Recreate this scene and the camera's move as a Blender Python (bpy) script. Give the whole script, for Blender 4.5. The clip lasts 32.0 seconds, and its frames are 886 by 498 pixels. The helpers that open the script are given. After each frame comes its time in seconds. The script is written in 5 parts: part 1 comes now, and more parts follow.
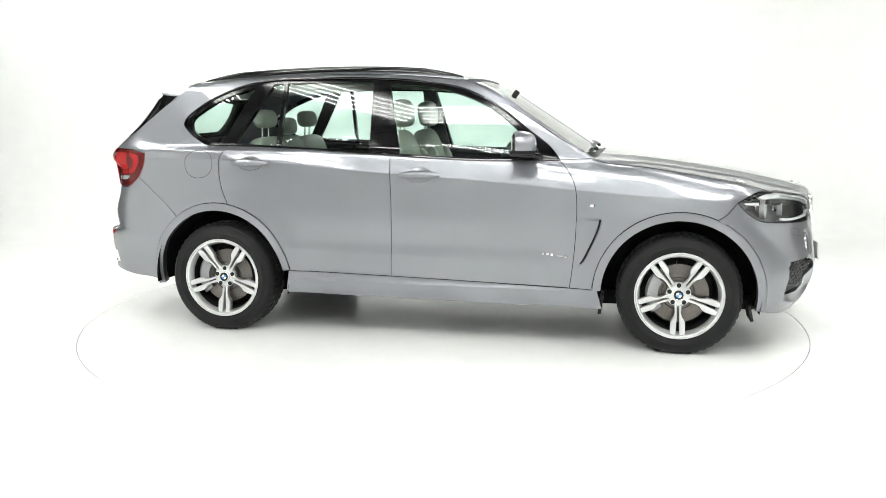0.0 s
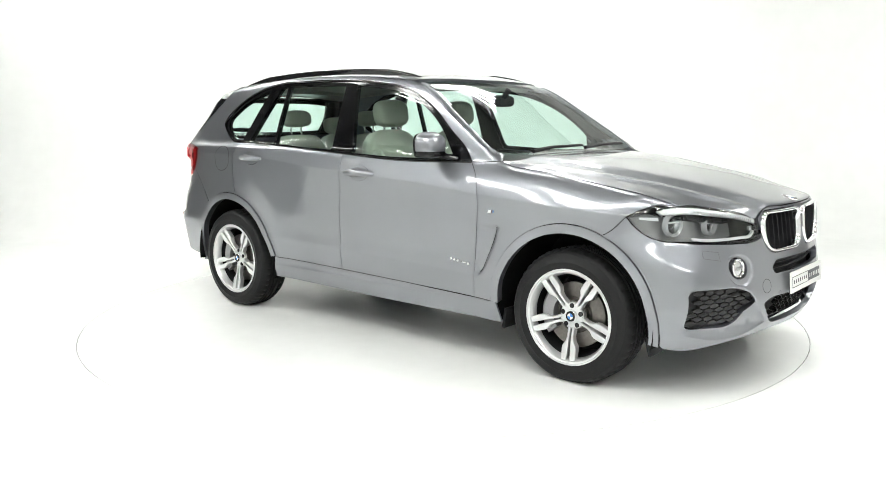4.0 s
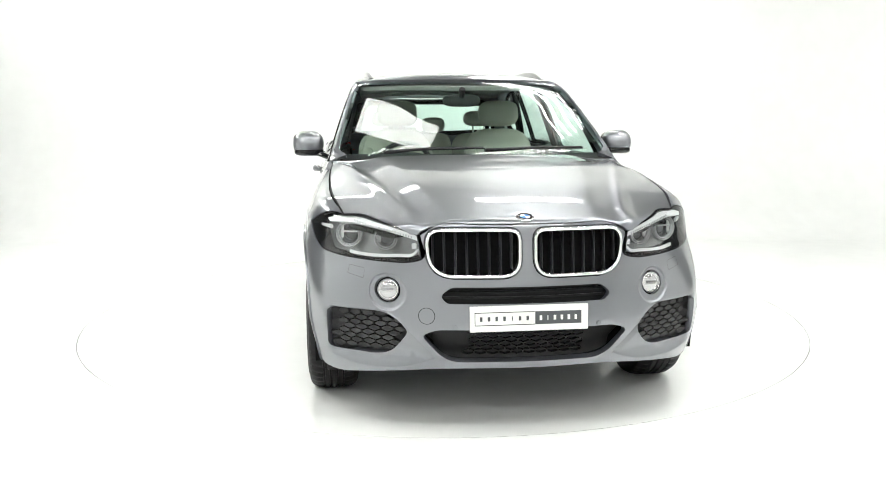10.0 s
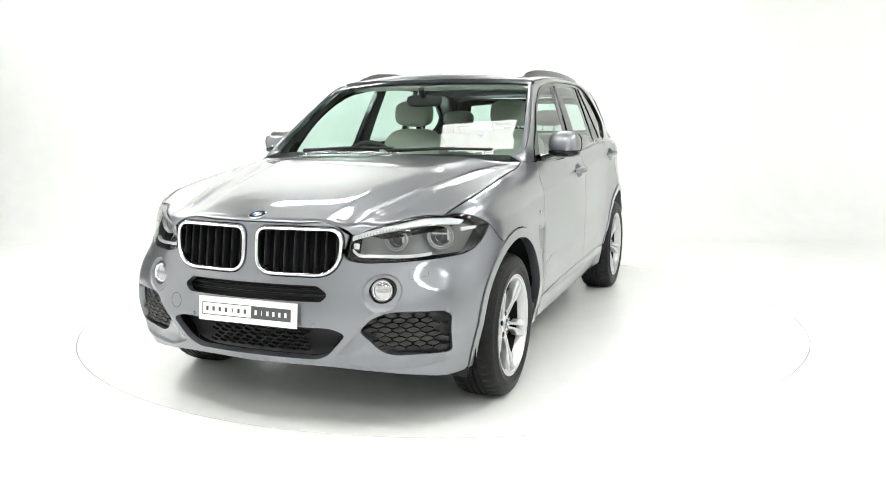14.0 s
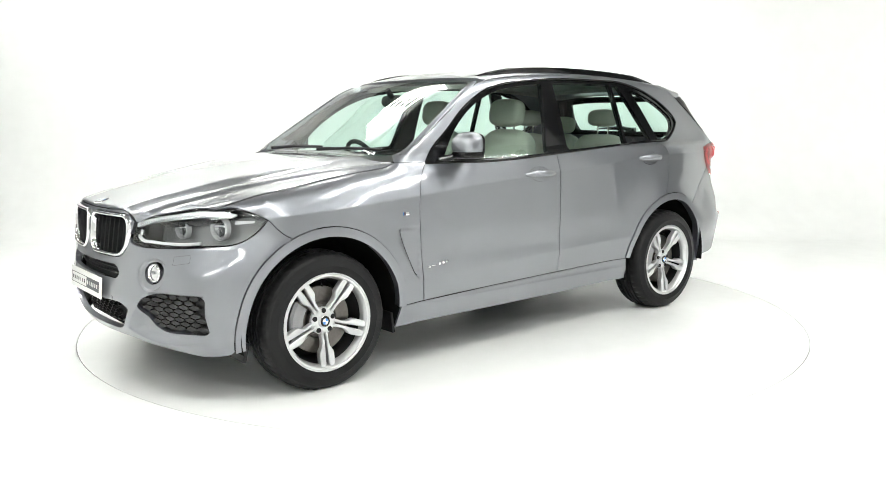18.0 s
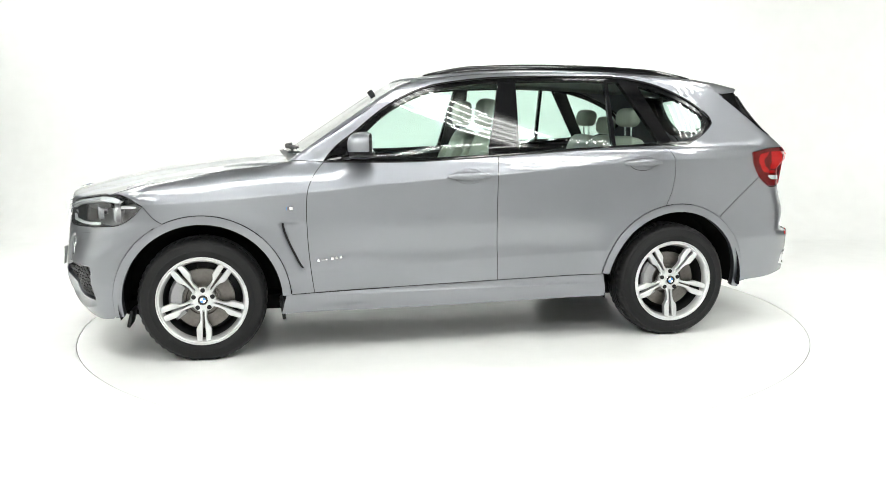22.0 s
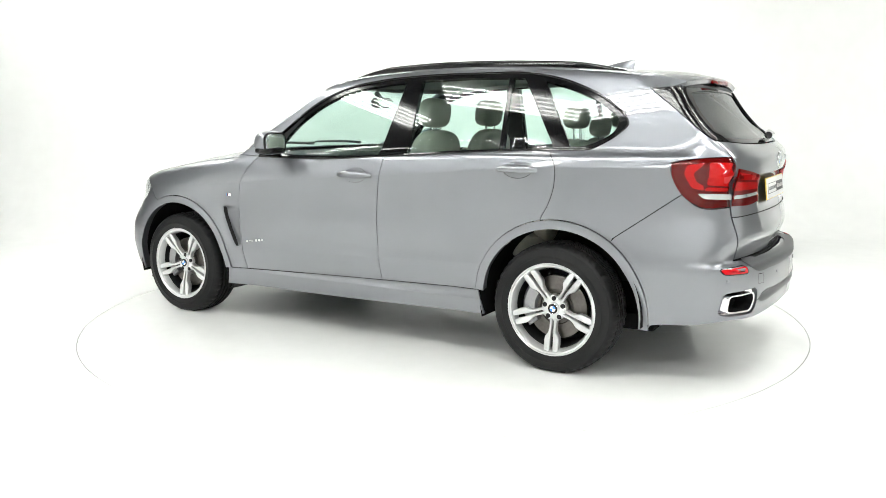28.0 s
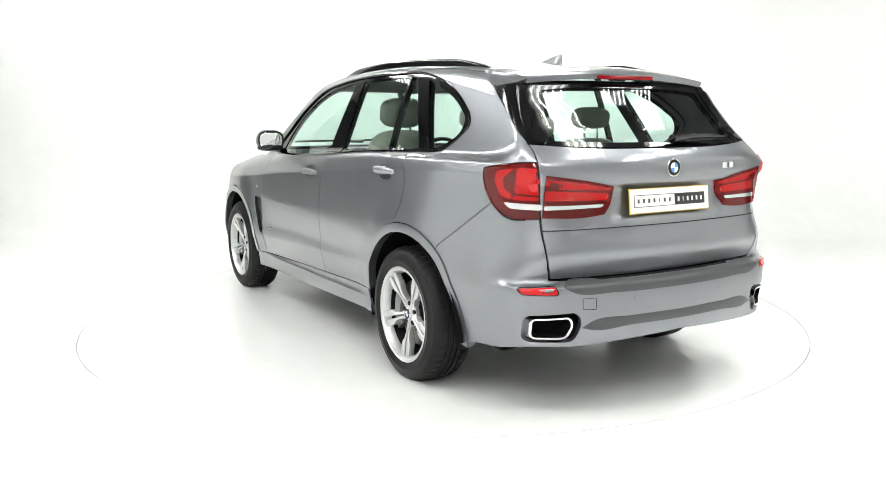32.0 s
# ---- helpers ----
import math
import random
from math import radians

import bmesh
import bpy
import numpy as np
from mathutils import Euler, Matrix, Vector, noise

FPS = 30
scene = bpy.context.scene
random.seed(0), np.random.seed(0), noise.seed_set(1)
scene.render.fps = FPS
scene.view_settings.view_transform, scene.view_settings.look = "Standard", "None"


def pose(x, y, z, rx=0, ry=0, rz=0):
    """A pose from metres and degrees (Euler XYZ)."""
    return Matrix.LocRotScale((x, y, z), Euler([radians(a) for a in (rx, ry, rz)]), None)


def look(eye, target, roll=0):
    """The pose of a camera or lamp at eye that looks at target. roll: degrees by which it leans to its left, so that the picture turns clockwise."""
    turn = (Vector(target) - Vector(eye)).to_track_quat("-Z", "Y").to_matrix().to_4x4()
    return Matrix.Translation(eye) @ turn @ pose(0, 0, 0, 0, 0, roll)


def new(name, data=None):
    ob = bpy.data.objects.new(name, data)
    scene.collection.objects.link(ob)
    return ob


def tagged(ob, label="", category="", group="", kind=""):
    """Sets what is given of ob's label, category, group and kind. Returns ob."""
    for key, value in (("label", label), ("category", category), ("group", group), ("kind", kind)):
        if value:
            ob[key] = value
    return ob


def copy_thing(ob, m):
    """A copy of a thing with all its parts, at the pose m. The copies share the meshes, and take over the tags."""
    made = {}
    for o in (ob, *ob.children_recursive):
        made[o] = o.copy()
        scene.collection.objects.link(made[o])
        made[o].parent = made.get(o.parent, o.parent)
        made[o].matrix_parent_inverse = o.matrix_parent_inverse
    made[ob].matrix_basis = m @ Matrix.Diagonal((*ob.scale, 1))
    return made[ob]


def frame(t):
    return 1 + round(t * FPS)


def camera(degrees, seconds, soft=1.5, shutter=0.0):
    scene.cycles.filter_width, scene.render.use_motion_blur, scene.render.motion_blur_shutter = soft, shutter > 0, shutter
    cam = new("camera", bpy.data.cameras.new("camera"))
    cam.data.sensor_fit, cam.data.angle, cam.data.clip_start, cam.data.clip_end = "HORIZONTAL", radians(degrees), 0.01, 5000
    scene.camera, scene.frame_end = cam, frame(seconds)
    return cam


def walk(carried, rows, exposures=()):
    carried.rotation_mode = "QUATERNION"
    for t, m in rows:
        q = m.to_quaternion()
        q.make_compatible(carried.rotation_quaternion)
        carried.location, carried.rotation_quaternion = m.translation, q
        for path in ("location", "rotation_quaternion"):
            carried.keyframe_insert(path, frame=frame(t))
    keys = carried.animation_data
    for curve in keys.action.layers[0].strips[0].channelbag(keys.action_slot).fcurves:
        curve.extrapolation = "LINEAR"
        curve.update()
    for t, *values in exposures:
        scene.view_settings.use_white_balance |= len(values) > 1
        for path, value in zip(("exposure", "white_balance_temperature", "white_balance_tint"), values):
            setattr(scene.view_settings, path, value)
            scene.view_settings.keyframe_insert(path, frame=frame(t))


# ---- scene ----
cam = camera(57.05, 32.0, soft=0.62)
EYE = Vector((0, -5.936, 1.395))
VIEW = look(EYE, EYE + Vector((0, math.cos(radians(9.054)), -math.sin(radians(9.054)))), roll=-0.17)
walk(cam, [(0, VIEW), (32, VIEW)])

# ---------------------------------------------------------------- light
world = bpy.data.worlds.new("studio")
scene.world = world
world.use_nodes = True
world.node_tree.nodes["Background"].inputs[0].default_value = (0.9, 0.95, 1.0, 1)
world.node_tree.nodes["Background"].inputs[1].default_value = 0.15
scene.view_settings.exposure = 0.0


# ---------------------------------------------------------------- materials
def mat(name, color, rough=0.5, metal=0.0, coat=0.0, bump=0.0, scale=200.0, vary=0.06, emit=0.0, spec=0.5, coat_ior=1.5):
    m = bpy.data.materials.new(name)
    m.use_nodes = True
    nt = m.node_tree
    b = nt.nodes["Principled BSDF"]
    b.inputs["Roughness"].default_value = rough
    b.inputs["Metallic"].default_value = metal
    b.inputs["Coat Weight"].default_value = coat
    b.inputs["Coat Roughness"].default_value = 0.02
    b.inputs["Coat IOR"].default_value = coat_ior
    b.inputs["Specular IOR Level"].default_value = spec
    geo = nt.nodes.new("ShaderNodeTexCoord")
    n1 = nt.nodes.new("ShaderNodeTexNoise")
    n1.inputs["Scale"].default_value = scale
    n2 = nt.nodes.new("ShaderNodeTexNoise")
    n2.inputs["Scale"].default_value = 3.0
    nt.links.new(geo.outputs["Object"], n1.inputs["Vector"])
    nt.links.new(geo.outputs["Object"], n2.inputs["Vector"])
    add = nt.nodes.new("ShaderNodeMath")
    add.operation = "ADD"
    nt.links.new(n1.outputs["Fac"], add.inputs[0])
    nt.links.new(n2.outputs["Fac"], add.inputs[1])
    ramp = nt.nodes.new("ShaderNodeMapRange")
    ramp.inputs[1].default_value, ramp.inputs[2].default_value = 0.7, 1.3
    ramp.inputs[3].default_value, ramp.inputs[4].default_value = 1 - vary, 1 + vary
    nt.links.new(add.outputs[0], ramp.inputs[0])
    mul = nt.nodes.new("ShaderNodeVectorMath")
    mul.operation = "SCALE"
    mul.inputs[0].default_value = color[:3]
    nt.links.new(ramp.outputs[0], mul.inputs["Scale"])
    nt.links.new(mul.outputs[0], b.inputs["Base Color"])
    if bump:
        bp = nt.nodes.new("ShaderNodeBump")
        bp.inputs["Strength"].default_value = bump
        bp.inputs["Distance"].default_value = 0.002
        nt.links.new(n1.outputs["Fac"], bp.inputs["Height"])
        nt.links.new(bp.outputs[0], b.inputs["Normal"])
    if emit:
        b.inputs["Emission Color"].default_value = (*color[:3], 1)
        b.inputs["Emission Strength"].default_value = emit
    return m


def glass_mat(name, tint, gloss=0.065):
    m = bpy.data.materials.new(name)
    m.use_nodes = True
    nt = m.node_tree
    nt.nodes.remove(nt.nodes["Principled BSDF"])
    tr = nt.nodes.new("ShaderNodeBsdfTransparent")
    tr.inputs[0].default_value = (*tint, 1)
    gl = nt.nodes.new("ShaderNodeBsdfGlossy")
    gl.inputs["Roughness"].default_value = 0.0
    lw = nt.nodes.new("ShaderNodeLayerWeight")
    lw.inputs["Blend"].default_value = 0.5
    pw = nt.nodes.new("ShaderNodeMath")
    pw.operation = "POWER"
    pw.inputs[1].default_value = 5.0
    nt.links.new(lw.outputs["Facing"], pw.inputs[0])
    fr = nt.nodes.new("ShaderNodeMapRange")
    fr.inputs[3].default_value, fr.inputs[4].default_value = gloss, 1.0
    nt.links.new(pw.outputs[0], fr.inputs[0])
    mx = nt.nodes.new("ShaderNodeMixShader")
    nt.links.new(fr.outputs[0], mx.inputs[0])
    nt.links.new(tr.outputs[0], mx.inputs[1])
    nt.links.new(gl.outputs[0], mx.inputs[2])
    nt.links.new(mx.outputs[0], nt.nodes["Material Output"].inputs[0])
    return m


PAINT = mat("grey metallic paint", (0.222, 0.229, 0.254), 0.36, 0.86, 1.0, vary=0.03, scale=900, coat_ior=1.66)
BLACK = mat("gloss black trim", (0.004, 0.004, 0.0045), 0.07, 0, 0.2, spec=0.35)
PLASTIC = mat("black plastic", (0.011, 0.011, 0.012), 0.45, bump=0.2, scale=700, spec=0.25)
MESHGREY = mat("dark grey moulded plastic", (0.020, 0.020, 0.021), 0.5, bump=0.2, scale=500, spec=0.35)
LINER = mat("dark underbody", (0.006, 0.006, 0.0065), 0.9, bump=0.4, scale=80, spec=0.1)
RUBBER = mat("tyre rubber", (0.009, 0.009, 0.0095), 0.5, bump=0.25, scale=300, spec=0.22)
ALLOY = mat("silver alloy", (0.62, 0.625, 0.63), 0.34, 0.75, 0.3, vary=0.02)
ALLOY_DARK = mat("inner alloy", (0.32, 0.32, 0.33), 0.4, 0.8)
CHROME = mat("chrome", (0.85, 0.85, 0.86), 0.06, 1.0)
STEEL = mat("brake steel", (0.15, 0.14, 0.13), 0.38, 1.0, vary=0.15, scale=60)
GLASS = glass_mat("window glass", (0.80, 0.93, 0.88))
LENS = glass_mat("clear lens", (0.93, 0.95, 0.96))
WHITE = mat("white studio paint", (0.86, 0.865, 0.855), 0.55, vary=0.015, scale=6)
TABLE = mat("white turntable paint", (0.86, 0.865, 0.855), 0.22, vary=0.02, scale=8)
CEIL = mat("grey ceiling", (0.20, 0.20, 0.195), 0.8)
BEAM = mat("dark roof beam", (0.05, 0.05, 0.05), 0.7)
PANEL = mat("glowing diffuser", (0.985, 1.0, 0.962), 0.5, emit=12.0)
TIP = mat("polished steel", (0.78, 0.78, 0.79), 0.16, 1.0)
FOGLENS = mat("clear fog lamp lens", (0.50, 0.50, 0.51), 0.10, 0.8, 1.0)
PROJ = mat("projector glass", (0.07, 0.072, 0.077), 0.07, 0.4, 1.0)
HALL = mat("dark hall wall", (0.23, 0.23, 0.235), 0.8, vary=0.15, scale=5)
SATIN = mat("satin dark grey", (0.07, 0.072, 0.078), 0.42, 0.3)
TUBE = mat("fluorescent tube", (0.985, 1.0, 0.962), 0.5, emit=44.0)
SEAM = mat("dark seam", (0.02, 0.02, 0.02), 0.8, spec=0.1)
RED = mat("red lamp lens", (0.50, 0.005, 0.009), 0.14, 0, 0.3, spec=0.3)
DARKRED = mat("dark red lamp lens", (0.11, 0.0015, 0.004), 0.08, 0, 0.3, spec=0.3)
BRAKE = mat("red brake light lens", (0.22, 0.004, 0.006), 0.12, spec=0.3)
TAILGLASS = glass_mat("red lens", (0.86, 0.05, 0.06), 0.05)
LAMPBACK = mat("dark red reflector", (0.085, 0.002, 0.004), 0.45)
LAMPRED = mat("bright red reflector", (0.55, 0.014, 0.020), 0.4)
SILVERLENS = mat("silvered lens", (0.75, 0.72, 0.72), 0.15, 0.6, 1.0)
PLATE = mat("white plate", (0.75, 0.75, 0.73), 0.4, 0, 0.3)
PLATE_Y = mat("yellow edge", (0.65, 0.45, 0.05), 0.4)
INK = mat("black print", (0.02, 0.02, 0.02), 0.4)
INK_GREY = mat("grey print", (0.06, 0.065, 0.07), 0.4)
LEATHER = mat("cream leather", (0.40, 0.385, 0.335), 0.55, bump=0.25, scale=250)
TRIM = mat("dark interior trim", (0.018, 0.018, 0.019), 0.6, bump=0.2, scale=300, spec=0.25)
TRAY = mat("grey tray", (0.25, 0.25, 0.25), 0.5)
WALLGREY = mat("grey hall wall", (0.62, 0.62, 0.615), 0.8)
LAMP_IN = mat("silver lamp housing", (0.34, 0.34, 0.345), 0.25, 0.4)
GUIDE = mat("pale light guide", (0.66, 0.66, 0.66), 0.3, coat=0.6)
HALO = mat("pale light ring", (0.60, 0.60, 0.605), 0.25, 0.3, 0.6)
CHROME_DULL = mat("satin chrome", (0.72, 0.72, 0.73), 0.22, 0.9)
# barrel colour near black: the shade between the spokes is put into it
BARREL_SHADE = mat("wheel barrel with gap shade", (0.018, 0.018, 0.019), 0.5, 0.3, spec=0.3)
MIRROR = mat("mirror glass", (0.85, 0.87, 0.87), 0.0, 1.0)
HEADLINER = mat("grey headliner", (0.31, 0.305, 0.29), 0.9, bump=0.2, scale=500)
BLUE = mat("blue enamel", (0.08, 0.25, 0.58), 0.1, 0, 1.0)
ENAMEL = mat("white enamel", (0.8, 0.8, 0.8), 0.1, 0, 1.0)


# ---------------------------------------------------------------- mesh helpers
def mesh_ob(name, me, material, parent=None, label=""):
    if me.materials:
        me.materials[0] = material
    else:
        me.materials.append(material)
    ob = new(name, me)
    if parent is not None:
        ob.parent = parent
    if label:
        ob["label"] = label
    return ob


def part(name, bm, material, parent=None, label="", smooth=30):
    me = bpy.data.meshes.new(name)
    bmesh.ops.recalc_face_normals(bm, faces=bm.faces)
    if smooth:
        for f in bm.faces:
            f.smooth = True
        for e in bm.edges:
            if len(e.link_faces) == 2 and e.calc_face_angle(0) > radians(smooth):
                e.smooth = False
    bm.to_mesh(me)
    bm.free()
    return mesh_ob(name, me, material, parent, label)


def box(sx, sy, sz, bevel=0.0, at=None, seg=2, bm=None):
    bm = bm or bmesh.new()
    m = (at or Matrix()) @ Matrix.Diagonal((sx, sy, sz, 1))
    r = bmesh.ops.create_cube(bm, size=1, matrix=m)
    if bevel:
        es = {e for v in r["verts"] for e in v.link_edges}
        bmesh.ops.bevel(bm, geom=list(es), offset=bevel, segments=seg, affect="EDGES", profile=0.5)
    return bm


def turned(profile, n=48, axis="y", bm=None, at=None, closed=True):
    """A body of revolution: profile is a list of (radius, along the axis)."""
    bm = bm or bmesh.new()
    at = at or Matrix()
    rings = []
    for r, a in profile:
        ring = []
        for i in range(n):
            t = 2 * math.pi * i / n
            v = Vector((r * math.cos(t), a, r * math.sin(t)))
            if axis == "z":
                v = Vector((v.x, v.z, v.y))
            elif axis == "x":
                v = Vector((v.y, v.x, v.z))
            ring.append(bm.verts.new(at @ v))
        rings.append(ring)
    for a, b in zip(rings, rings[1:]):
        for i in range(n):
            bm.faces.new((a[i], a[(i + 1) % n], b[(i + 1) % n], b[i]))
    if closed:
        for ring in (rings[0], rings[-1]):
            bm.faces.new(ring)
    return bm


def tube_along(points, radius, n=10, bm=None, flat=1.0, caps=True):
    """A round bar along a line of points."""
    bm = bm or bmesh.new()
    pts = [Vector(q) for q in points]
    rings = []
    for i, q in enumerate(pts):
        d = (pts[min(i + 1, len(pts) - 1)] - pts[max(i - 1, 0)]).normalized()
        up = Vector((0, 0, 1)) if abs(d.z) < 0.95 else Vector((0, 1, 0))
        s = d.cross(up).normalized()
        u = s.cross(d)
        r = radius[i] if isinstance(radius, (list, tuple)) else radius
        rings.append([bm.verts.new(q + r * (math.cos(2 * math.pi * k / n) * s + flat * math.sin(2 * math.pi * k / n) * u)) for k in range(n)])
    for a, b in zip(rings, rings[1:]):
        for k in range(n):
            bm.faces.new((a[k], a[(k + 1) % n], b[(k + 1) % n], b[k]))
    if caps:
        bm.faces.new(rings[0])
        bm.faces.new(rings[-1][::-1])
    return bm


def ellipsoid(a, b, c, e=1.0, n=20, m=12, at=None, bm=None):
    """A rounded block: half sizes a, b, c; e 1 is an ellipsoid, smaller is boxier."""
    bm = bm or bmesh.new()
    at = at or Matrix()
    def pw(t, k):
        return math.copysign(abs(t) ** k, t)
    rows = []
    for j in range(1, m):
        f = -math.pi / 2 + math.pi * j / m
        rows.append([bm.verts.new(at @ Vector((a * pw(math.cos(f), e) * pw(math.cos(2 * math.pi * i / n), e), b * pw(math.cos(f), e) * pw(math.sin(2 * math.pi * i / n), e), c * pw(math.sin(f), e)))) for i in range(n)])
    lo, hi = bm.verts.new(at @ Vector((0, 0, -c))), bm.verts.new(at @ Vector((0, 0, c)))
    for r, t in zip(rows, rows[1:]):
        for i in range(n):
            bm.faces.new((r[i], r[(i + 1) % n], t[(i + 1) % n], t[i]))
    for i in range(n):
        bm.faces.new((lo, rows[0][(i + 1) % n], rows[0][i]))
        bm.faces.new((hi, rows[-1][i], rows[-1][(i + 1) % n]))
    return bm


# ---------------------------------------------------------------- the shape of the car body
def sm(a, b, k):
    h = np.maximum(k - np.abs(a - b), 0) / k
    return np.maximum(a, b) + h * h * h * k / 6


TABLES = {}


def curve(x, xs, ys):
    """A smooth line through the points (xs, ys), straight beyond its ends; kept as a fine table."""
    key = (tuple(xs), tuple(ys))
    if key not in TABLES:
        a, b = np.array(xs, float), np.array(ys, float)
        if a[0] > a[-1]:
            a, b = a[::-1], b[::-1]
        d = np.gradient(b, a)
        g = np.linspace(a[0], a[-1], 3000)
        i = np.clip(np.searchsorted(a, g) - 1, 0, len(a) - 2)
        h = a[i + 1] - a[i]
        t = np.clip((g - a[i]) / h, 0, 1)
        v = (2 * t**3 - 3 * t**2 + 1) * b[i] + (t**3 - 2 * t**2 + t) * h * d[i] + (-2 * t**3 + 3 * t**2) * b[i + 1] + (t**3 - t**2) * h * d[i + 1]
        TABLES[key] = (np.concatenate([[a[0] - 5], g, [a[-1] + 5]]), np.concatenate([[v[0] - 5 * d[0]], v, [v[-1] + 5 * d[-1]]]))
    return np.interp(x, *TABLES[key])


def step(x, a, b):
    t = np.clip((x - a) / (b - a), 0, 1)
    return t * t * (3 - 2 * t)


def soft(x, r):
    return 0.5 * (x + np.sqrt(x * x + r * r))


WF, WR = 1.4665, -1.4665      # axles
ARCH = ((1.460, 0.355), (-1.485, 0.355))


def crease_z(x):
    return curve(x, [-2.3, -2.05, -1.47, -1.13, -0.6, -0.31, 0.01, 0.38, 0.85, 1.3, 2.0], [1.146, 1.144, 1.136, 1.122, 1.080, 1.060, 1.042, 1.017, 0.976, 0.945, 0.91])


def low_z(x):
    return 0.5385 - 0.035 * x


def vent_x(z):
    """The rearward edge of the vent behind the front wheel."""
    return curve(z, [0.50, 0.541, 0.612, 0.682, 0.767, 0.81], [0.862, 0.899, 0.936, 0.968, 0.998, 1.004])


def side_low(x, z):
    w = curve(x, [-2.45, -2.25, -2.0, -1.75, -1.47, -1, -0.3, 0.5, 1, 1.47, 1.8, 2.05, 2.25],
              [0.71, 0.80, 0.872, 0.925, 0.955, 0.953, 0.953, 0.957, 0.964, 0.967, 0.945, 0.90, 0.83])
    d = z - crease_z(x)
    up = soft(d, 0.004)
    w = w - 0.33 * up - 0.35 * up * up
    # the flank is upright under the crease, bows in above the lower line
    flank = curve(z, [0.30, 0.52, 0.55, 0.575, 0.595, 0.615, 0.65, 0.70, 0.745, 0.78, 0.90, 1.0, 1.10, 1.2],
                  [0.013, 0.013, 0.0125, 0.0108, 0.0092, 0.0086, 0.0100, 0.0138, 0.0165, 0.0168, 0.0110, 0.0050, -0.0010, -0.0010])
    door = step(x, -1.15, -0.7) * (1 - step(x, 0.55, 0.95))
    w = w + flank * door + np.where(z > 0.78, flank, 0.0168) * (1 - door) - 0.010
    low = soft(low_z(x) - z, 0.005)
    w = w - 0.19 * low
    # sill
    w = w + 0.018 * door * (1 - step(z, 0.355, 0.385)) - 0.25 * soft(0.30 - z, 0.02) * door
    for cx, cz in ARCH:
        r = np.hypot(x - cx, z - cz)
        w = w + 0.018 * np.exp(-((r - 0.49) / 0.11) ** 2)
    # hollow behind the vent's edge
    k = np.clip((vent_x(z) + 0.002 - x) / 0.005, 0, 1) * np.clip((x - 0.858) / (vent_x(z) - 0.858 + 1e-4), 0, 1) ** 0.7
    w = w - 0.026 * k * step(z, 0.505, 0.56) * (1 - step(z, 0.785, 0.812)) * (x > 0.84)
    # the rear bumper is fuller than the wing above it
    w = w + 0.075 * (1 - step(x, -2.3, -1.72)) * (1 - step(z, 0.60, 0.95))
    return w


LIP = [0.40, 0.47, 0.54, 0.637, 0.75, 0.848, 0.92], [0.355, 0.325, 0.304, 0.294, 0.304, 0.330, 0.36]


def nose(y, z):
    x0 = curve(z, [0.15, 0.25, 0.32, 0.42, 0.50, 0.62, 0.79, 0.87, 0.96, 1.05], [2.20, 2.28, 2.325, 2.36, 2.37, 2.355, 2.33, 2.318, 2.30, 2.28])
    sweep = 0.2 + 0.6 * step(z, 0.59, 0.85)
    x0 = x0 - 0.27 * y * y - sweep * np.maximum(y - 0.40, 0) ** 2
    # round dish of the fog lamp
    x0 = x0 - 0.016 * (1 - step(np.hypot(y - 0.605, z - 0.648), 0.070, 0.084))
    # scoop of the outer intake: it falls in from the lower lip and from the slanting blade
    lip = z - curve(y, LIP[0], LIP[1])
    blade = (y - 0.455) * 0.719 - (z - 0.416) * 0.695
    s = np.clip(np.minimum(lip, blade) / 0.055, 0, 1)
    return x0 - 0.040 * s ** 0.8 * (1 - step(z, 0.553, 0.572)) * (1 - step(y, 0.83, 0.875))


def tail(y, z):
    x0 = curve(z, [0.20, 0.33, 0.45, 0.55, 0.62], [-2.46, -2.515, -2.53, -2.53, -2.525])
    gate = curve(z, [0.6, 0.725, 0.755, 0.9, 1.0, 1.1, 1.17, 1.225, 1.27, 1.40], [-2.395, -2.445, -2.456, -2.437, -2.425, -2.43, -2.436, -2.418, -2.360, -2.20])
    k = step(z, 0.636, 0.662)
    # recess round the number plate
    gate = gate + 0.020 * (1 - step(y, 0.33, 0.39)) * step(z, 0.895, 0.98) * (1 - step(z, 1.088, 1.104))
    return x0 * (1 - k) + gate * k + (0.19 - 0.05 * k) * y * y


def hood(x, y):
    z0 = curve(x, [0.6, 1.06, 1.25, 1.51, 1.88, 2.07, 2.26, 2.4], [1.215, 1.190, 1.173, 1.132, 1.062, 1.020, 0.968, 0.93])
    d = np.abs(y) - (0.34 + 0.22 * np.clip((2.2 - x) / 1.1, 0, 1.2))
    d = soft(d, 0.020)
    dome = 0.027 * np.exp(-(d / 0.085)) * (1 + 0.2 * step(x, 1.2, 2.0))
    side = np.abs(y) - (0.50 + 0.28 * np.clip((2.1 - x) / 1.0, 0, 1.2))
    ridge = 0.010 * np.exp(-(side / 0.035) ** 2)
    return z0 + dome + ridge - 0.032 - (0.024 + 0.02 * step(x, 1.75, 2.05)) * (np.abs(y) / 0.8) ** 2.4


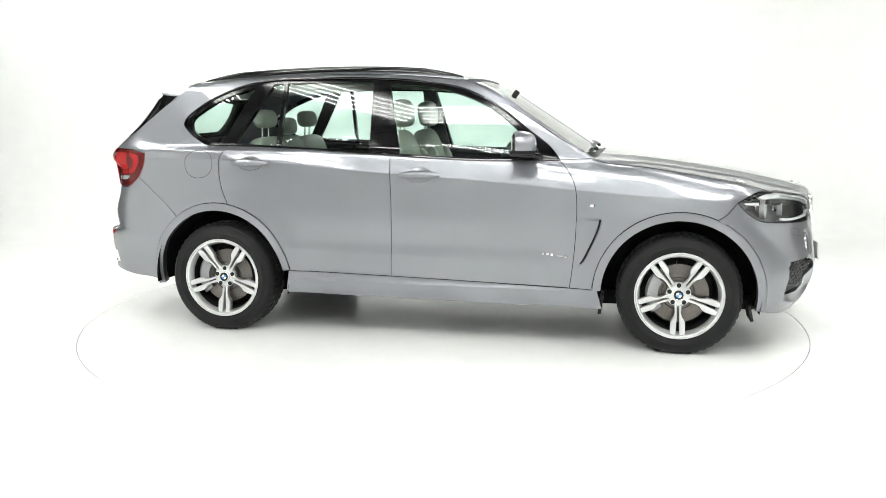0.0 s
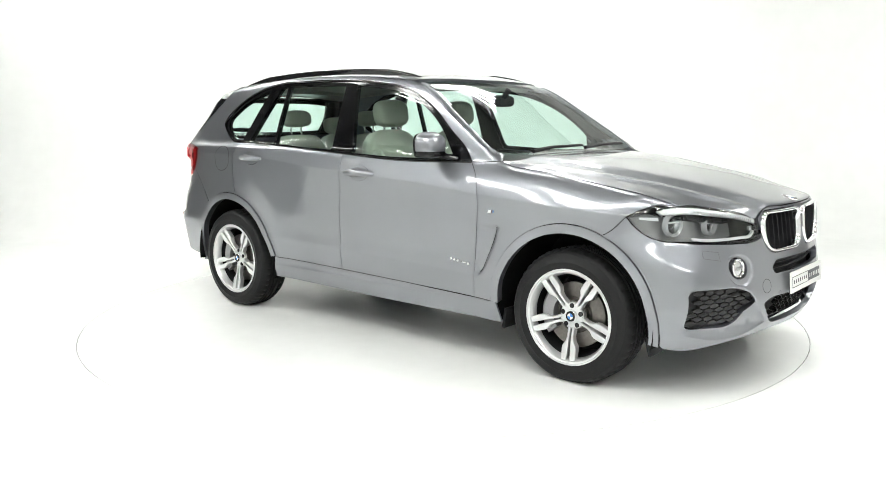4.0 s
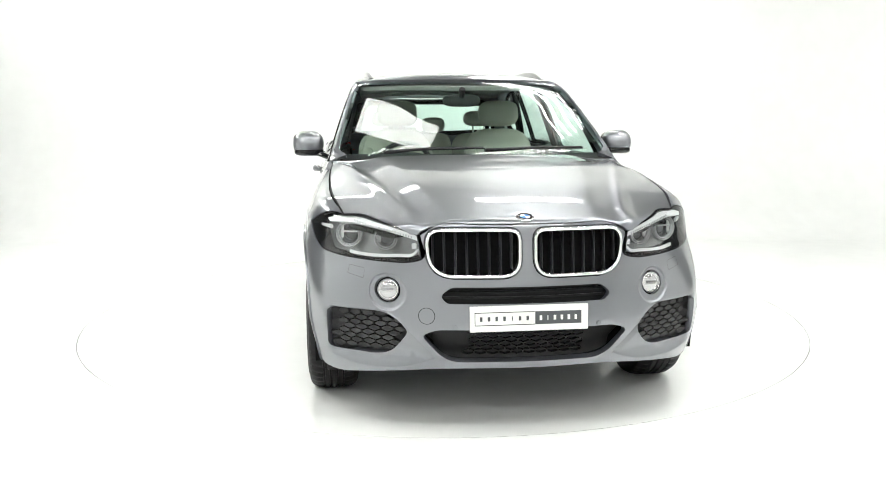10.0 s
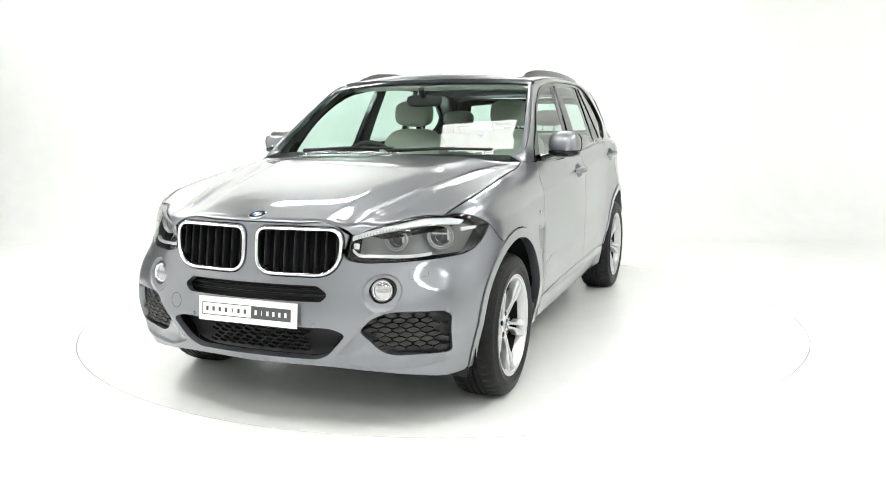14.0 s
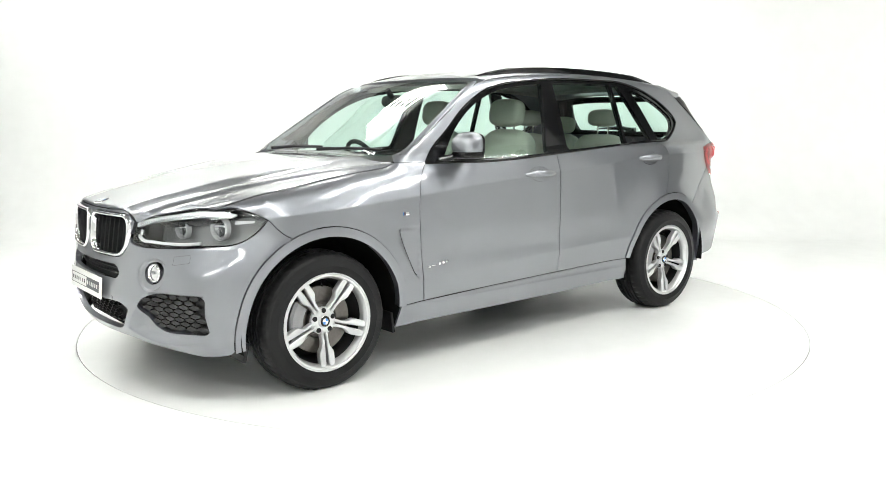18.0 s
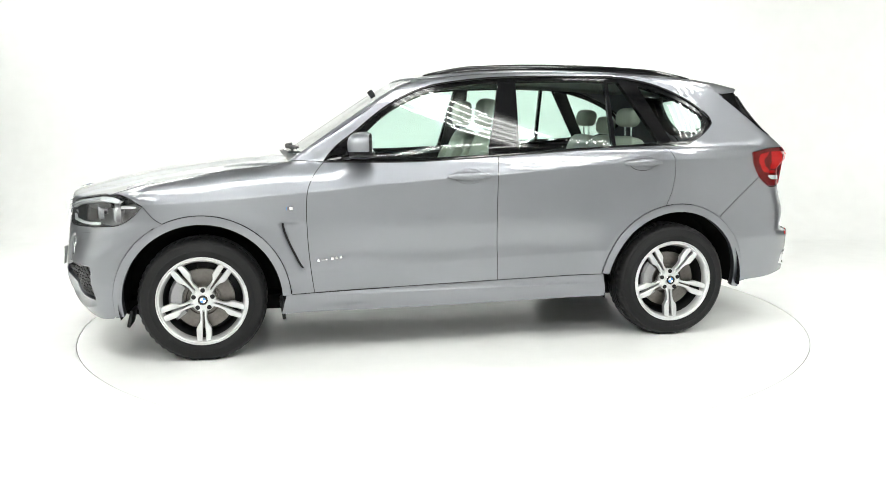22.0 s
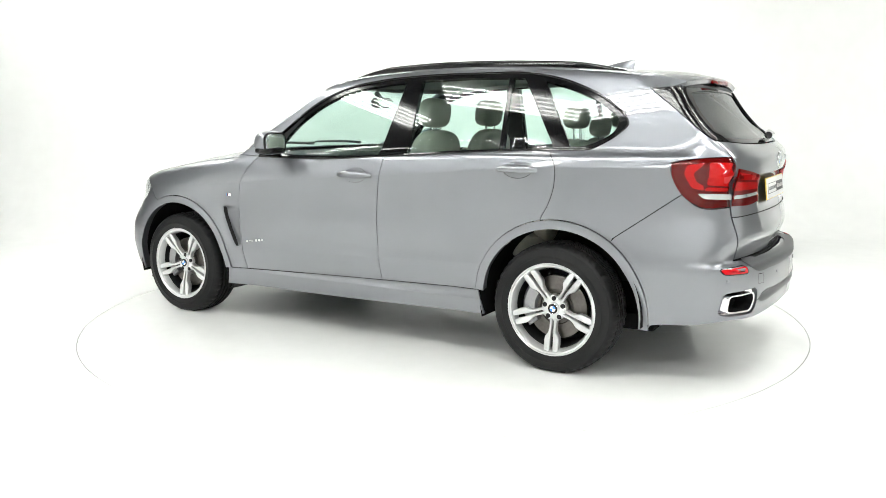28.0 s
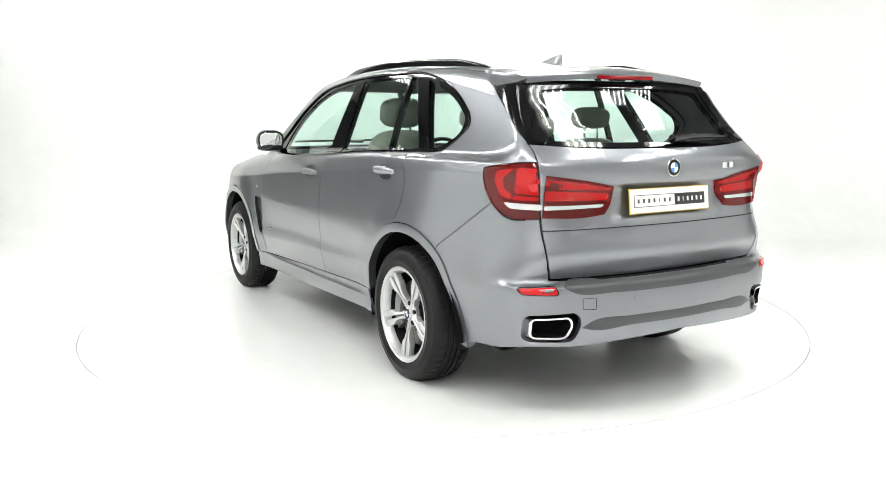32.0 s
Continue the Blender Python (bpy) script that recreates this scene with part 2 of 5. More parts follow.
def field(p):
    x, y, z = p[:, 0], np.abs(p[:, 1]), p[:, 2]
    # lower body
    belt = 1.17 + 0.045 * step(-x, -0.6, 1.2)
    belt = belt + 0.10 * (1 - step(y, 0.70, 0.80)) * (1 - step(x, -2.2, -1.9))
    k = step(x, 0.45, 0.75)
    deck = k * hood(x, y) + (1 - k) * belt
    lo = sm(y - side_low(x, z), x - nose(y, z), 0.17)
    lo = sm(lo, tail(y, z) - x, 0.20)
    lo = sm(lo, z - deck, (0.035 + 0.075 * step(y, 0.45, 0.85)) * k + 0.05 * (1 - k))
    # glasshouse
    t = z - 1.16
    wu = 0.872 - 0.315 * t - 0.10 * t * t
    wu = wu - 0.028 * soft(x - 0.35, 0.3) ** 2 - 0.045 * soft(-x - 0.75, 0.25) ** 2
    screen = curve(z, [1.15, 1.20, 1.42, 1.65, 1.75], [0.990, 0.918, 0.588, 0.232, 0.06]) - 0.05 * y * y
    rear = curve(z, [1.05, 1.195, 1.307, 1.431, 1.58, 1.72], [-2.59, -2.42, -2.285, -2.172, -2.072, -1.975]) + 0.11 * y * y
    roof = curve(x, [0.4, 0.1, -0.35, -0.8, -1.25, -1.7, -2.05, -2.4], [1.638, 1.697, 1.734, 1.741, 1.725, 1.689, 1.640, 1.57]) - 0.034 * (y / 0.6) ** 2
    up = sm((y - wu) * 0.95, (x - screen) * 0.53, 0.03)
    up = sm(up, (rear - x) * 0.65, 0.06)
    up = sm(up, z - roof, 0.06)
    up = np.maximum(up, 1.10 - z)
    up = np.maximum(up, tail(y, z) - x - 4 * np.maximum(z - 1.2, 0))
    return -sm(-lo, -up, 0.035)


def shoot(o, d, far):
    """Where rays from o along d first meet the body."""
    o, d = np.asarray(o, float), np.asarray(d, float)
    a = np.zeros(len(o))
    b = np.full(len(o), far)
    done = np.zeros(len(o), bool)
    n = 44
    for i in range(1, n + 1):
        t = far * i / n
        hit = (field(o + d * t) < 0) & ~done
        b[hit] = t
        done |= hit
        a[~done] = t
    for _ in range(17):
        m = (a + b) / 2
        inside = field(o + d * m[:, None]) < 0
        b = np.where(inside, m, b)
        a = np.where(inside, a, m)
    return o + d * ((a + b) / 2)[:, None]


def body_normal(p):
    e = 2e-3
    g = np.stack([field(p + np.array(v) * e) - field(p - np.array(v) * e) for v in ((1, 0, 0), (0, 1, 0), (0, 0, 1))], 1)
    return g / np.maximum(np.linalg.norm(g, axis=1), 1e-9)[:, None]


def on_side(uv):
    uv = np.asarray(uv, float)
    o = np.stack([uv[:, 0], np.full(len(uv), 1.2), uv[:, 1]], 1)
    return shoot(o, np.tile([0, -1.0, 0], (len(uv), 1)), 1.2)


def on_top(uv):
    uv = np.asarray(uv, float)
    o = np.stack([uv[:, 0], uv[:, 1], np.full(len(uv), 2.0)], 1)
    return shoot(o, np.tile([0, 0, -1.0], (len(uv), 1)), 1.4)


def hood_uv(p):
    """Chart coordinates of a place for the slanting chart of the bonnet."""
    return [(q[0] + (2 - q[2]) * 0.64 / 0.77, q[1]) for q in p]


def on_hood(uv):
    uv = np.asarray(uv, float)
    o = np.stack([uv[:, 0], uv[:, 1], np.full(len(uv), 2.0)], 1)
    return shoot(o, np.tile([-0.64, 0, -0.77], (len(uv), 1)), 2.2)


CF, CR = 1.15, -1.25


def on_front(uv):
    uv = np.asarray(uv, float)
    c, s = np.cos(uv[:, 0]), np.sin(uv[:, 0])
    o = np.stack([CF + 2 * c, 2 * s, uv[:, 1]], 1)
    return shoot(o, np.stack([-c, -s, 0 * c], 1), 1.9)


def on_rear(uv):
    uv = np.asarray(uv, float)
    c, s = np.cos(uv[:, 0]), np.sin(uv[:, 0])
    o = np.stack([CR - 2 * c, 2 * s, uv[:, 1]], 1)
    return shoot(o, np.stack([c, -s, 0 * c], 1), 1.9)


def yz(points, way=1):
    """Front (way 1) or rear (-1) places given by y and z, as chart coordinates."""
    q = np.asarray(points, float)
    o = np.stack([np.full(len(q), 3.0 * way), q[:, 0], q[:, 1]], 1)
    w = shoot(o, np.tile([-1.0 * way, 0, 0], (len(q), 1)), 3.0)
    return [(math.atan2(v[1], way * v[0] - (CF if way > 0 else -CR)), v[2]) for v in w]


def xz(points, way=1):
    """Places given by x and z on the left side, as front or rear chart coordinates."""
    w = on_side(points)
    return [(math.atan2(v[1], way * v[0] - (CF if way > 0 else -CR)), v[2]) for v in w]


# ---------------------------------------------------------------- outlines
def spline(pts, gap):
    p = np.asarray(pts, float)
    if len(p) == 2:
        n = max(1, int(np.hypot(*(p[1] - p[0])) / gap))
        return [tuple(p[0] + (p[1] - p[0]) * i / n) for i in range(n)]
    out = []
    for i in range(len(p) - 1):
        a, b, c, d = p[max(i - 1, 0)], p[i], p[i + 1], p[min(i + 2, len(p) - 1)]
        n = max(2, int(np.hypot(*(c - b)) / gap))
        la, lb, lc = max(np.hypot(*(b - a)), 1e-6), np.hypot(*(c - b)), max(np.hypot(*(d - c)), 1e-6)
        m1 = ((c - b) / lb * la + (b - a) / la * lb) / (la + lb) * lb if i > 0 else c - b
        m2 = ((c - b) / lb * lc + (d - c) / lc * lb) / (lc + lb) * lb if i < len(p) - 2 else c - b
        for k in range(n):
            t = k / n
            out.append(tuple((2 * t**3 - 3 * t**2 + 1) * b + (t**3 - 2 * t**2 + t) * m1 + (-2 * t**3 + 3 * t**2) * c + (t**3 - t**2) * m2))
    return out


def loop(*segs, gap=0.02):
    """A closed outline of smooth lines that meet at corners; each line begins where the one before it ends."""
    out = []
    for i, s in enumerate(segs):
        s = list(s)
        if i:
            s = [segs[i - 1][-1]] + s if tuple(s[0]) != tuple(segs[i - 1][-1]) else s
        out += spline(s, gap)
    last = segs[-1][-1]
    if np.hypot(last[0] - out[0][0], last[1] - out[0][1]) > 1e-6:
        out += spline([last, out[0]], gap)
    return out


def closed(pts, gap=0.02):
    """A smooth closed outline through all the points."""
    p = list(pts)
    ext = spline([p[-2], p[-1]] + p + [p[0], p[1]], gap)
    # keep the middle round
    a = min(range(len(ext)), key=lambda i: (ext[i][0] - p[0][0]) ** 2 + (ext[i][1] - p[0][1]) ** 2)
    k = [i for i in range(len(ext)) if (ext[i][0] - p[0][0]) ** 2 + (ext[i][1] - p[0][1]) ** 2 < 1e-12]
    return ext[k[0]:k[1]] if len(k) > 1 else ext[a:]


def rounded(pts, radii, n=6, gap=0.02):
    """A closed polygon with rounded corners, in short steps."""
    p = [np.array(q, float) for q in pts]
    r = radii if isinstance(radii, (list, tuple)) else [radii] * len(p)
    out = []
    for i, q in enumerate(p):
        a, b = p[i - 1] - q, p[(i + 1) % len(p)] - q
        la, lb = np.hypot(*a), np.hypot(*b)
        k = min(r[i], 0.49 * la, 0.49 * lb)
        a, b = q + a / la * k, q + b / lb * k
        out += [tuple((1 - t) ** 2 * a + 2 * t * (1 - t) * (q * 0.9 + (a + b) * 0.05) + t * t * b) for t in [m / n for m in range(n + 1)]]
    res = []
    for a, b in zip(out, out[1:] + out[:1]):
        m = max(1, int(math.hypot(b[0] - a[0], b[1] - a[1]) / gap))
        res += [(a[0] + (b[0] - a[0]) * t / m, a[1] + (b[1] - a[1]) * t / m) for t in range(m)]
    return res


def sym(half):
    """A whole outline from its half, listed from the middle to the middle."""
    return list(half) + [(-u, v) for u, v in half[::-1] if abs(u) > 1e-6]


def ring(cx, cz, r, a0=0, a1=360, n=48, rz=None):
    return [(cx + r * math.cos(radians(a0 + (a1 - a0) * i / n)), cz + (rz or r) * math.sin(radians(a0 + (a1 - a0) * i / n))) for i in range(n + (abs(a1 - a0) < 360))]


def inside(q, poly):
    x, y = q[:, 0], q[:, 1]
    p = np.asarray(poly)
    r = np.zeros(len(q), bool)
    j = len(p) - 1
    for i in range(len(p)):
        c = (p[i, 1] > y) != (p[j, 1] > y)
        with np.errstate(divide="ignore", invalid="ignore"):
            r ^= c & (x < (p[j, 0] - p[i, 0]) * (y - p[i, 1]) / (p[j, 1] - p[i, 1]) + p[i, 0])
        j = i
    return r


def shrink(poly, d):
    p = np.asarray(poly, float)
    area = np.sum(p[:, 0] * np.roll(p[:, 1], -1) - np.roll(p[:, 0], -1) * p[:, 1])
    a, b = p - np.roll(p, 1, 0), np.roll(p, -1, 0) - p
    t = a / np.maximum(np.hypot(*a.T), 1e-9)[:, None] + b / np.maximum(np.hypot(*b.T), 1e-9)[:, None]
    t = t / np.maximum(np.hypot(*t.T), 1e-9)[:, None]
    n = np.stack([-t[:, 1], t[:, 0]], 1) * (1 if area > 0 else -1)
    return p + n * d


def skin(name, chart, outline, material, parent, holes=(), grid=0.035, off=0.0, thick=0.014, gap=0.0022, mirror=False, label="", push=None, lines=()):
    """A panel of the body: the outline in the chart, laid on the body's surface, with turned-in edges."""
    from mathutils.geometry import delaunay_2d_cdt
    outer = shrink(outline, gap)
    hs = [shrink(h, -gap) for h in holes]
    loops = [outer] + hs
    lo, hi = outer.min(0), outer.max(0)
    gx, gy = np.meshgrid(np.arange(lo[0] + grid / 2, hi[0], grid), np.arange(lo[1] + grid / 2, hi[1], grid))
    gx[1::2] += grid / 2
    g = np.stack([gx.ravel(), gy.ravel()], 1)
    ok = inside(g, outer)
    for h in hs:
        ok &= ~inside(g, h)
    rim = np.concatenate(loops)
    g = g[ok]
    if len(g):
        dist = np.array([np.min((rim[:, 0] - q[0]) ** 2 + (rim[:, 1] - q[1]) ** 2) for q in g])
        g = g[dist > (0.45 * grid) ** 2]
    # rows of points along the creases, so that they stay sharp
    chains = []
    for ln in lines:
        q = np.asarray(ln, float)
        ok = inside(q, outer)
        for h in hs:
            ok &= ~inside(q, h)
        ok &= np.array([np.min((rim[:, 0] - a[0]) ** 2 + (rim[:, 1] - a[1]) ** 2) > (0.2 * grid) ** 2 for a in q])
        if ok.any():
            chains.append((q[ok], np.flatnonzero(ok)))
            g = g[[np.min((q[:, 0] - a[0]) ** 2 + (q[:, 1] - a[1]) ** 2) > (0.42 * grid) ** 2 for a in g]]
    pts = np.concatenate([rim, g] + [c[0] for c in chains])
    edges, base = [], 0
    for lp in loops:
        n = len(lp)
        edges += [(base + i, base + (i + 1) % n) for i in range(n)]
        base += n
    base += len(g)
    for q, i in chains:
        edges += [(base + k, base + k + 1) for k in range(len(q) - 1) if i[k + 1] == i[k] + 1]
        base += len(q)
    vs, es, fs, *_ = delaunay_2d_cdt([Vector(q) for q in pts], edges, [], 0, 1e-6)
    uv = np.array([(v.x, v.y) for v in vs])
    tri = np.array([f for f in fs if len(f) == 3])
    mid = uv[tri].mean(1)
    ok = inside(mid, outer)
    for h in hs:
        ok &= ~inside(mid, h)
    tri = tri[ok]
    p = chart(uv)
    nrm = body_normal(p)
    if push is not None:
        p = push(p)
    p = p + nrm * off
    # winding to suit the normals
    a, b, c = p[tri[:, 0]], p[tri[:, 1]], p[tri[:, 2]]
    flip = np.sum(np.cross(b - a, c - a) * nrm[tri[:, 0]], 1) < 0
    tri[flip] = tri[flip][:, ::-1]
    # rim
    cnt = {}
    for t in tri:
        for i in range(3):
            e = (t[i], t[(i + 1) % 3])
            cnt[e] = 1
    bd = [e for e in cnt if (e[1], e[0]) not in cnt]
    verts, normals, faces = list(p), list(nrm), [tuple(t) for t in tri]
    if thick:
        idx = {}
        for i in sorted({i for e in bd for i in e}):
            idx[i] = len(verts)
            verts += [p[i] - nrm[i] * 0.0003, p[i] - nrm[i] * thick]
            normals += [np.zeros(3), np.zeros(3)]
        for i, j in bd:
            faces.append((j, i, idx[i], idx[j]))
            faces.append((idx[j], idx[i], idx[i] + 1, idx[j] + 1))
    def make(sign):
        me = bpy.data.meshes.new(name)
        v = [(q[0], q[1] * sign, q[2]) for q in verts]
        f = faces if sign > 0 else [t[::-1] for t in faces]
        me.from_pydata(v, [], f)
        me.polygons.foreach_set("use_smooth", [True] * len(f))
        me.normals_split_custom_set_from_vertices([(q[0], q[1] * sign, q[2]) for q in normals])
        return mesh_ob(name, me, material, parent, label)
    one = make(1)
    return (one, make(-1)) if mirror else one


def paired(name, chart, outline, material, parents, **more):
    """A panel on each side of the car, under the two parents."""
    pair = skin(name, chart, outline, material, parents[0], mirror=True, **more)
    pair[1].parent = parents[1]
    return pair


# ---------------------------------------------------------------- studio
def structure(name, bm, material, label, smooth=30):
    return tagged(part(name, bm, material, None, "", smooth), label=label, kind="structure")


def build_floor():
    bm = bmesh.new()
    n = 128
    inner = [bm.verts.new((2.5035 * math.cos(2 * math.pi * i / n), 2.5035 * math.sin(2 * math.pi * i / n), 0)) for i in range(n)]
    low = [bm.verts.new((2.5035 * math.cos(2 * math.pi * i / n), 2.5035 * math.sin(2 * math.pi * i / n), -0.05)) for i in range(n)]
    outer = []
    for i in range(n):
        a = 2 * math.pi * i / n
        c, s = math.cos(a), math.sin(a)
        k = 9.2 / max(abs(c), abs(s))
        outer.append(bm.verts.new((k * c, k * s, 0)))
    for i in range(n):
        j = (i + 1) % n
        bm.faces.new((inner[i], inner[j], outer[j], outer[i]))
        bm.faces.new((inner[i], inner[j], low[j], low[i]))
    structure("floor", bm, WHITE, "white painted studio floor round the turntable")
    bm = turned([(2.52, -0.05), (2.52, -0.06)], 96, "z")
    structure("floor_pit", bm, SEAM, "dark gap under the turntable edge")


def build_turntable():
    bm = turned([(2.47, -0.04), (2.4985, -0.04), (2.5, -0.002), (2.498, 0.0)], 128, "z")
    ob = part("turntable", bm, TABLE, None, "", 30)
    part("edge_strip", turned([(2.4990, -0.03), (2.5004, -0.03), (2.5004, -0.001), (2.4990, -0.001)], 128, "z", closed=False), STEEL, ob)
    return tagged(ob, label="white painted round turntable set flush in the studio floor", category="turntable")


def build_cyc():
    """The white cove: back wall and two side walls that run into the floor in a curve."""
    bm = bmesh.new()
    prof = [(0.0, 0.001)] + [(1.2 * math.sin(a), 1.2 - 1.2 * math.cos(a) + 0.001) for a in [radians(9 * i) for i in range(1, 11)]] + [(1.2, 4.6)]
    path = [(-6.35, 4.6), (-4.2, 4.6), (4.6, 4.6)] + [(4.6 + 2.0 * math.sin(a), 2.6 + 2.0 * math.cos(a)) for a in [radians(10 * i) for i in range(1, 9)]] + [(6.6, 2.6), (6.6, 1.9)]
    rows = []
    for i, q in enumerate(path):
        a, b = Vector(path[max(i - 1, 0)]), Vector(path[min(i + 1, len(path) - 1)])
        d = (b - a).normalized()
        out = Vector((-d.y, d.x))
        rows.append([bm.verts.new((q[0] + out.x * (u - 1.2) , q[1] + out.y * (u - 1.2), z)) for u, z in prof])
    for a, b in zip(rows, rows[1:]):
        for k in range(len(prof) - 1):
            bm.faces.new((a[k], b[k], b[k + 1], a[k + 1]))
    structure("wall_cove", bm, WHITE, "seamless white curved studio backdrop wall", 60)
    structure("wall_east", box(0.2, 14.0, 4.7, 0, pose(8.8, -2.1, 2.35)), HALL, "dark grey hall wall beside the open end of the studio")
    structure("wall_west", box(0.2, 14.2, 4.7, 0, pose(-9.2, 0.2, 2.35)), HALL, "dark grey hall wall beyond the open side of the studio")
    structure("wall_northwest", box(3.2, 0.2, 4.7, 0, pose(-7.7, 7.2, 2.35)), HALL, "dark grey hall wall behind the end of the backdrop")
    structure("wall_screen", box(0.2, 8.4, 4.6, 0, pose(-6.7, -4.6, 2.3)), WHITE, "white studio wall on the open side")
    structure("wall_side", box(0.2, 8.6, 4.6, 0, pose(6.7, -4.6, 2.3)), WALLGREY, "grey studio wall on the entrance side")
    bm = box(15.4, 0.2, 4.6, 0, pose(1.0, -9, 2.3))
    structure("wall_south", bm, WALLGREY, "grey hall wall behind the camera")
    bm = box(18, 18, 0.1, 0, pose(0, 0, 4.75))
    structure("ceiling", bm, CEIL, "grey hall ceiling above the studio lights")
    bm = bmesh.new()
    for i in range(13):
        box(17.6, 0.10, 0.16, 0, pose(0, -8.4 + 1.3 * i, 4.61), bm=bm)
    structure("ceiling_trim", bm, BEAM, "dark cross beams under the hall ceiling")


def tube_bank(x, y, z, turn, length=3.0, n=5, gap=0.28):
    root = new("light_bank")
    root.matrix_basis = pose(x, y, z, 0, 0, turn)
    tagged(root, label="bank of parallel white fluorescent tubes under the hall ceiling", category="ceiling light", group="studio light banks")
    part("housing", box(length + 0.1, n * gap + 0.1, 0.05, 0.01, pose(0, 0, 0.08)), TRAY, root)
    for i in range(n):
        bm = turned([(0.012, -length / 2), (0.012, length / 2)], 12, "x", at=pose(0, (i - (n - 1) / 2) * gap, 0))
        part("tube", bm, TUBE, root)
    for e in (-0.4, 0.4):
        part("hanger", tube_along([(length * e, 0, 0.09), (length * e, 0, 0.505)], 0.006, 6), STEEL, root)
    return root


def soft_panel(x, y, z, sx, sy):
    root = new("ceiling_lamp")
    root.matrix_basis = pose(x, y, z, 0, 0, -18)
    tagged(root, label="flat white glowing diffuser panel hung under the hall ceiling", category="ceiling light")
    part("housing", box(sx + 0.06, sy + 0.06, 0.08, 0.01, pose(0, 0, 0.06)), TRAY, root)
    for e in (-0.4, 0.4):
        part("hanger", tube_along([(sx * e, 0, 0.09), (sx * e, 0, 0.505)], 0.006, 6), STEEL, root)
    part("diffuser", box(sx, sy, 0.03, 0.004), PANEL, root)


build_floor()
turntable = build_turntable()
build_cyc()
for bx, by, tr in ((2.4, -1.5, 105), (-2.6, -2.85, -48), (0.9, -3.45, -30), (2.7, -4.45, -25), (-0.8, -3.9, -14), (-4.0, -4.4, 0),
                   (-2.8, -7.0, 0), (0.0, -7.0, 0), (2.8, -7.0, 0), (-4.4, -1.4, 90), (-4.4, 1.2, 90), (-4.3, 2.9, 0)):
    tube_bank(bx, by, 4.2, tr, 2.1, 5, 0.12)
for bx, by, tr in ((4.1, -1.85, -40), (5.2, -3.1, -40), (3.7, -0.4, -58), (1.25, 1.15, -50), (1.2, 3.0, 12), (-1.7, 3.0, -12)):
    tube_bank(bx, by, 4.2, tr, 1.5, 5, 0.10)
soft_panel(-0.3, 0.30, 4.2, 0.85, 0.40)


# ---------------------------------------------------------------- the car
def sector(r, a0, a1, z0, z1, at, n=8):
    bm = bmesh.new()
    rim = [(0, 0)] + [(r * math.cos(radians(a0 + (a1 - a0) * i / n)), r * math.sin(radians(a0 + (a1 - a0) * i / n))) for i in range(n + 1)]
    lo = [bm.verts.new(at @ Vector((x, y, z0))) for x, y in rim]
    hi = [bm.verts.new(at @ Vector((x, y, z1))) for x, y in rim]
    bm.faces.new(hi)
    for i in range(len(rim)):
        j = (i + 1) % len(rim)
        bm.faces.new((lo[i], lo[j], hi[j], hi[i]))
    return bm


def roundel(name, at, r, parent):
    """A round badge of plain coloured quarters in a dark ring; it faces its own z."""
    ob = part(name, turned([(r, -0.002), (r, 0.003), (r * 0.95, 0.0045), (r * 0.92, 0.004)], 40, "z", at=at), CHROME, parent, "round chrome-rimmed badge with blue and white quarters")
    part("badge_ring", turned([(r * 0.9, 0.0035), (r * 0.9, 0.005)], 40, "z", at=at), BLACK, ob)
    for i in range(4):
        part("badge_quarter", sector(r * 0.56, 90 * i, 90 * i + 90, 0.004, 0.0062, at), (BLUE, ENAMEL)[i % 2], ob)
    return ob


car = new("car")
tagged(car, label="grey metallic five-door sport utility car on the turntable, front wheels straight", category="car")
HUB = 0.357


def arch(k, r, a0, a1, n=24):
    return ring(ARCH[k][0], ARCH[k][1], r, a0, a1, n)


FRONT_EDGE = [(0.743, 1.150), (0.80, 1.085), (0.842, 1.0), (0.857, 0.88), (0.856, 0.762), (0.838, 0.5), (0.822, 0.376)]
MID_EDGE = [(-0.308, 0.404), (-0.297, 0.60), (-0.295, 0.818), (-0.302, 1.0), (-0.314, 1.174)]
REAR_EDGE = [(-1.398, 0.850), (-1.437, 0.935), (-1.465, 1.06), (-1.460, 1.148), (-1.411, 1.226)]
BELT = [(0.743, 1.150), (0.2, 1.147), (-0.314, 1.174), (-1.02, 1.214), (-1.411, 1.226)]
HOOD_XY = [(0.946, 0.842), (1.20, 0.852), (1.45, 0.852), (1.74, 0.835), (1.968, 0.788)]
HOOD_3D = on_top(spline(HOOD_XY, 0.05) + [HOOD_XY[-1]])
HOOD_SEAM = [(q[0], q[2]) for q in HOOD_3D]
LAMP_REAR = [HOOD_SEAM[-1], (1.90, 0.972), (1.85, 0.955), (1.772, 0.912)]


XS = np.arange(-2.3, 1.75, 0.02)
CREASES = [[(x, float(f(x)) + o) for x in XS] for f, o in ((crease_z, 0.006), (crease_z, -0.006), (low_z, 0.006), (low_z, -0.006))]
VENT = [[(float(vent_x(z)) + o, z) for z in np.arange(0.51, 0.811, 0.012)] for o in (0.0035, -0.0035)]


def dish(cx, cz):
    return ring(cx, cz, 0.085, 0, 360, 40, 0.044)


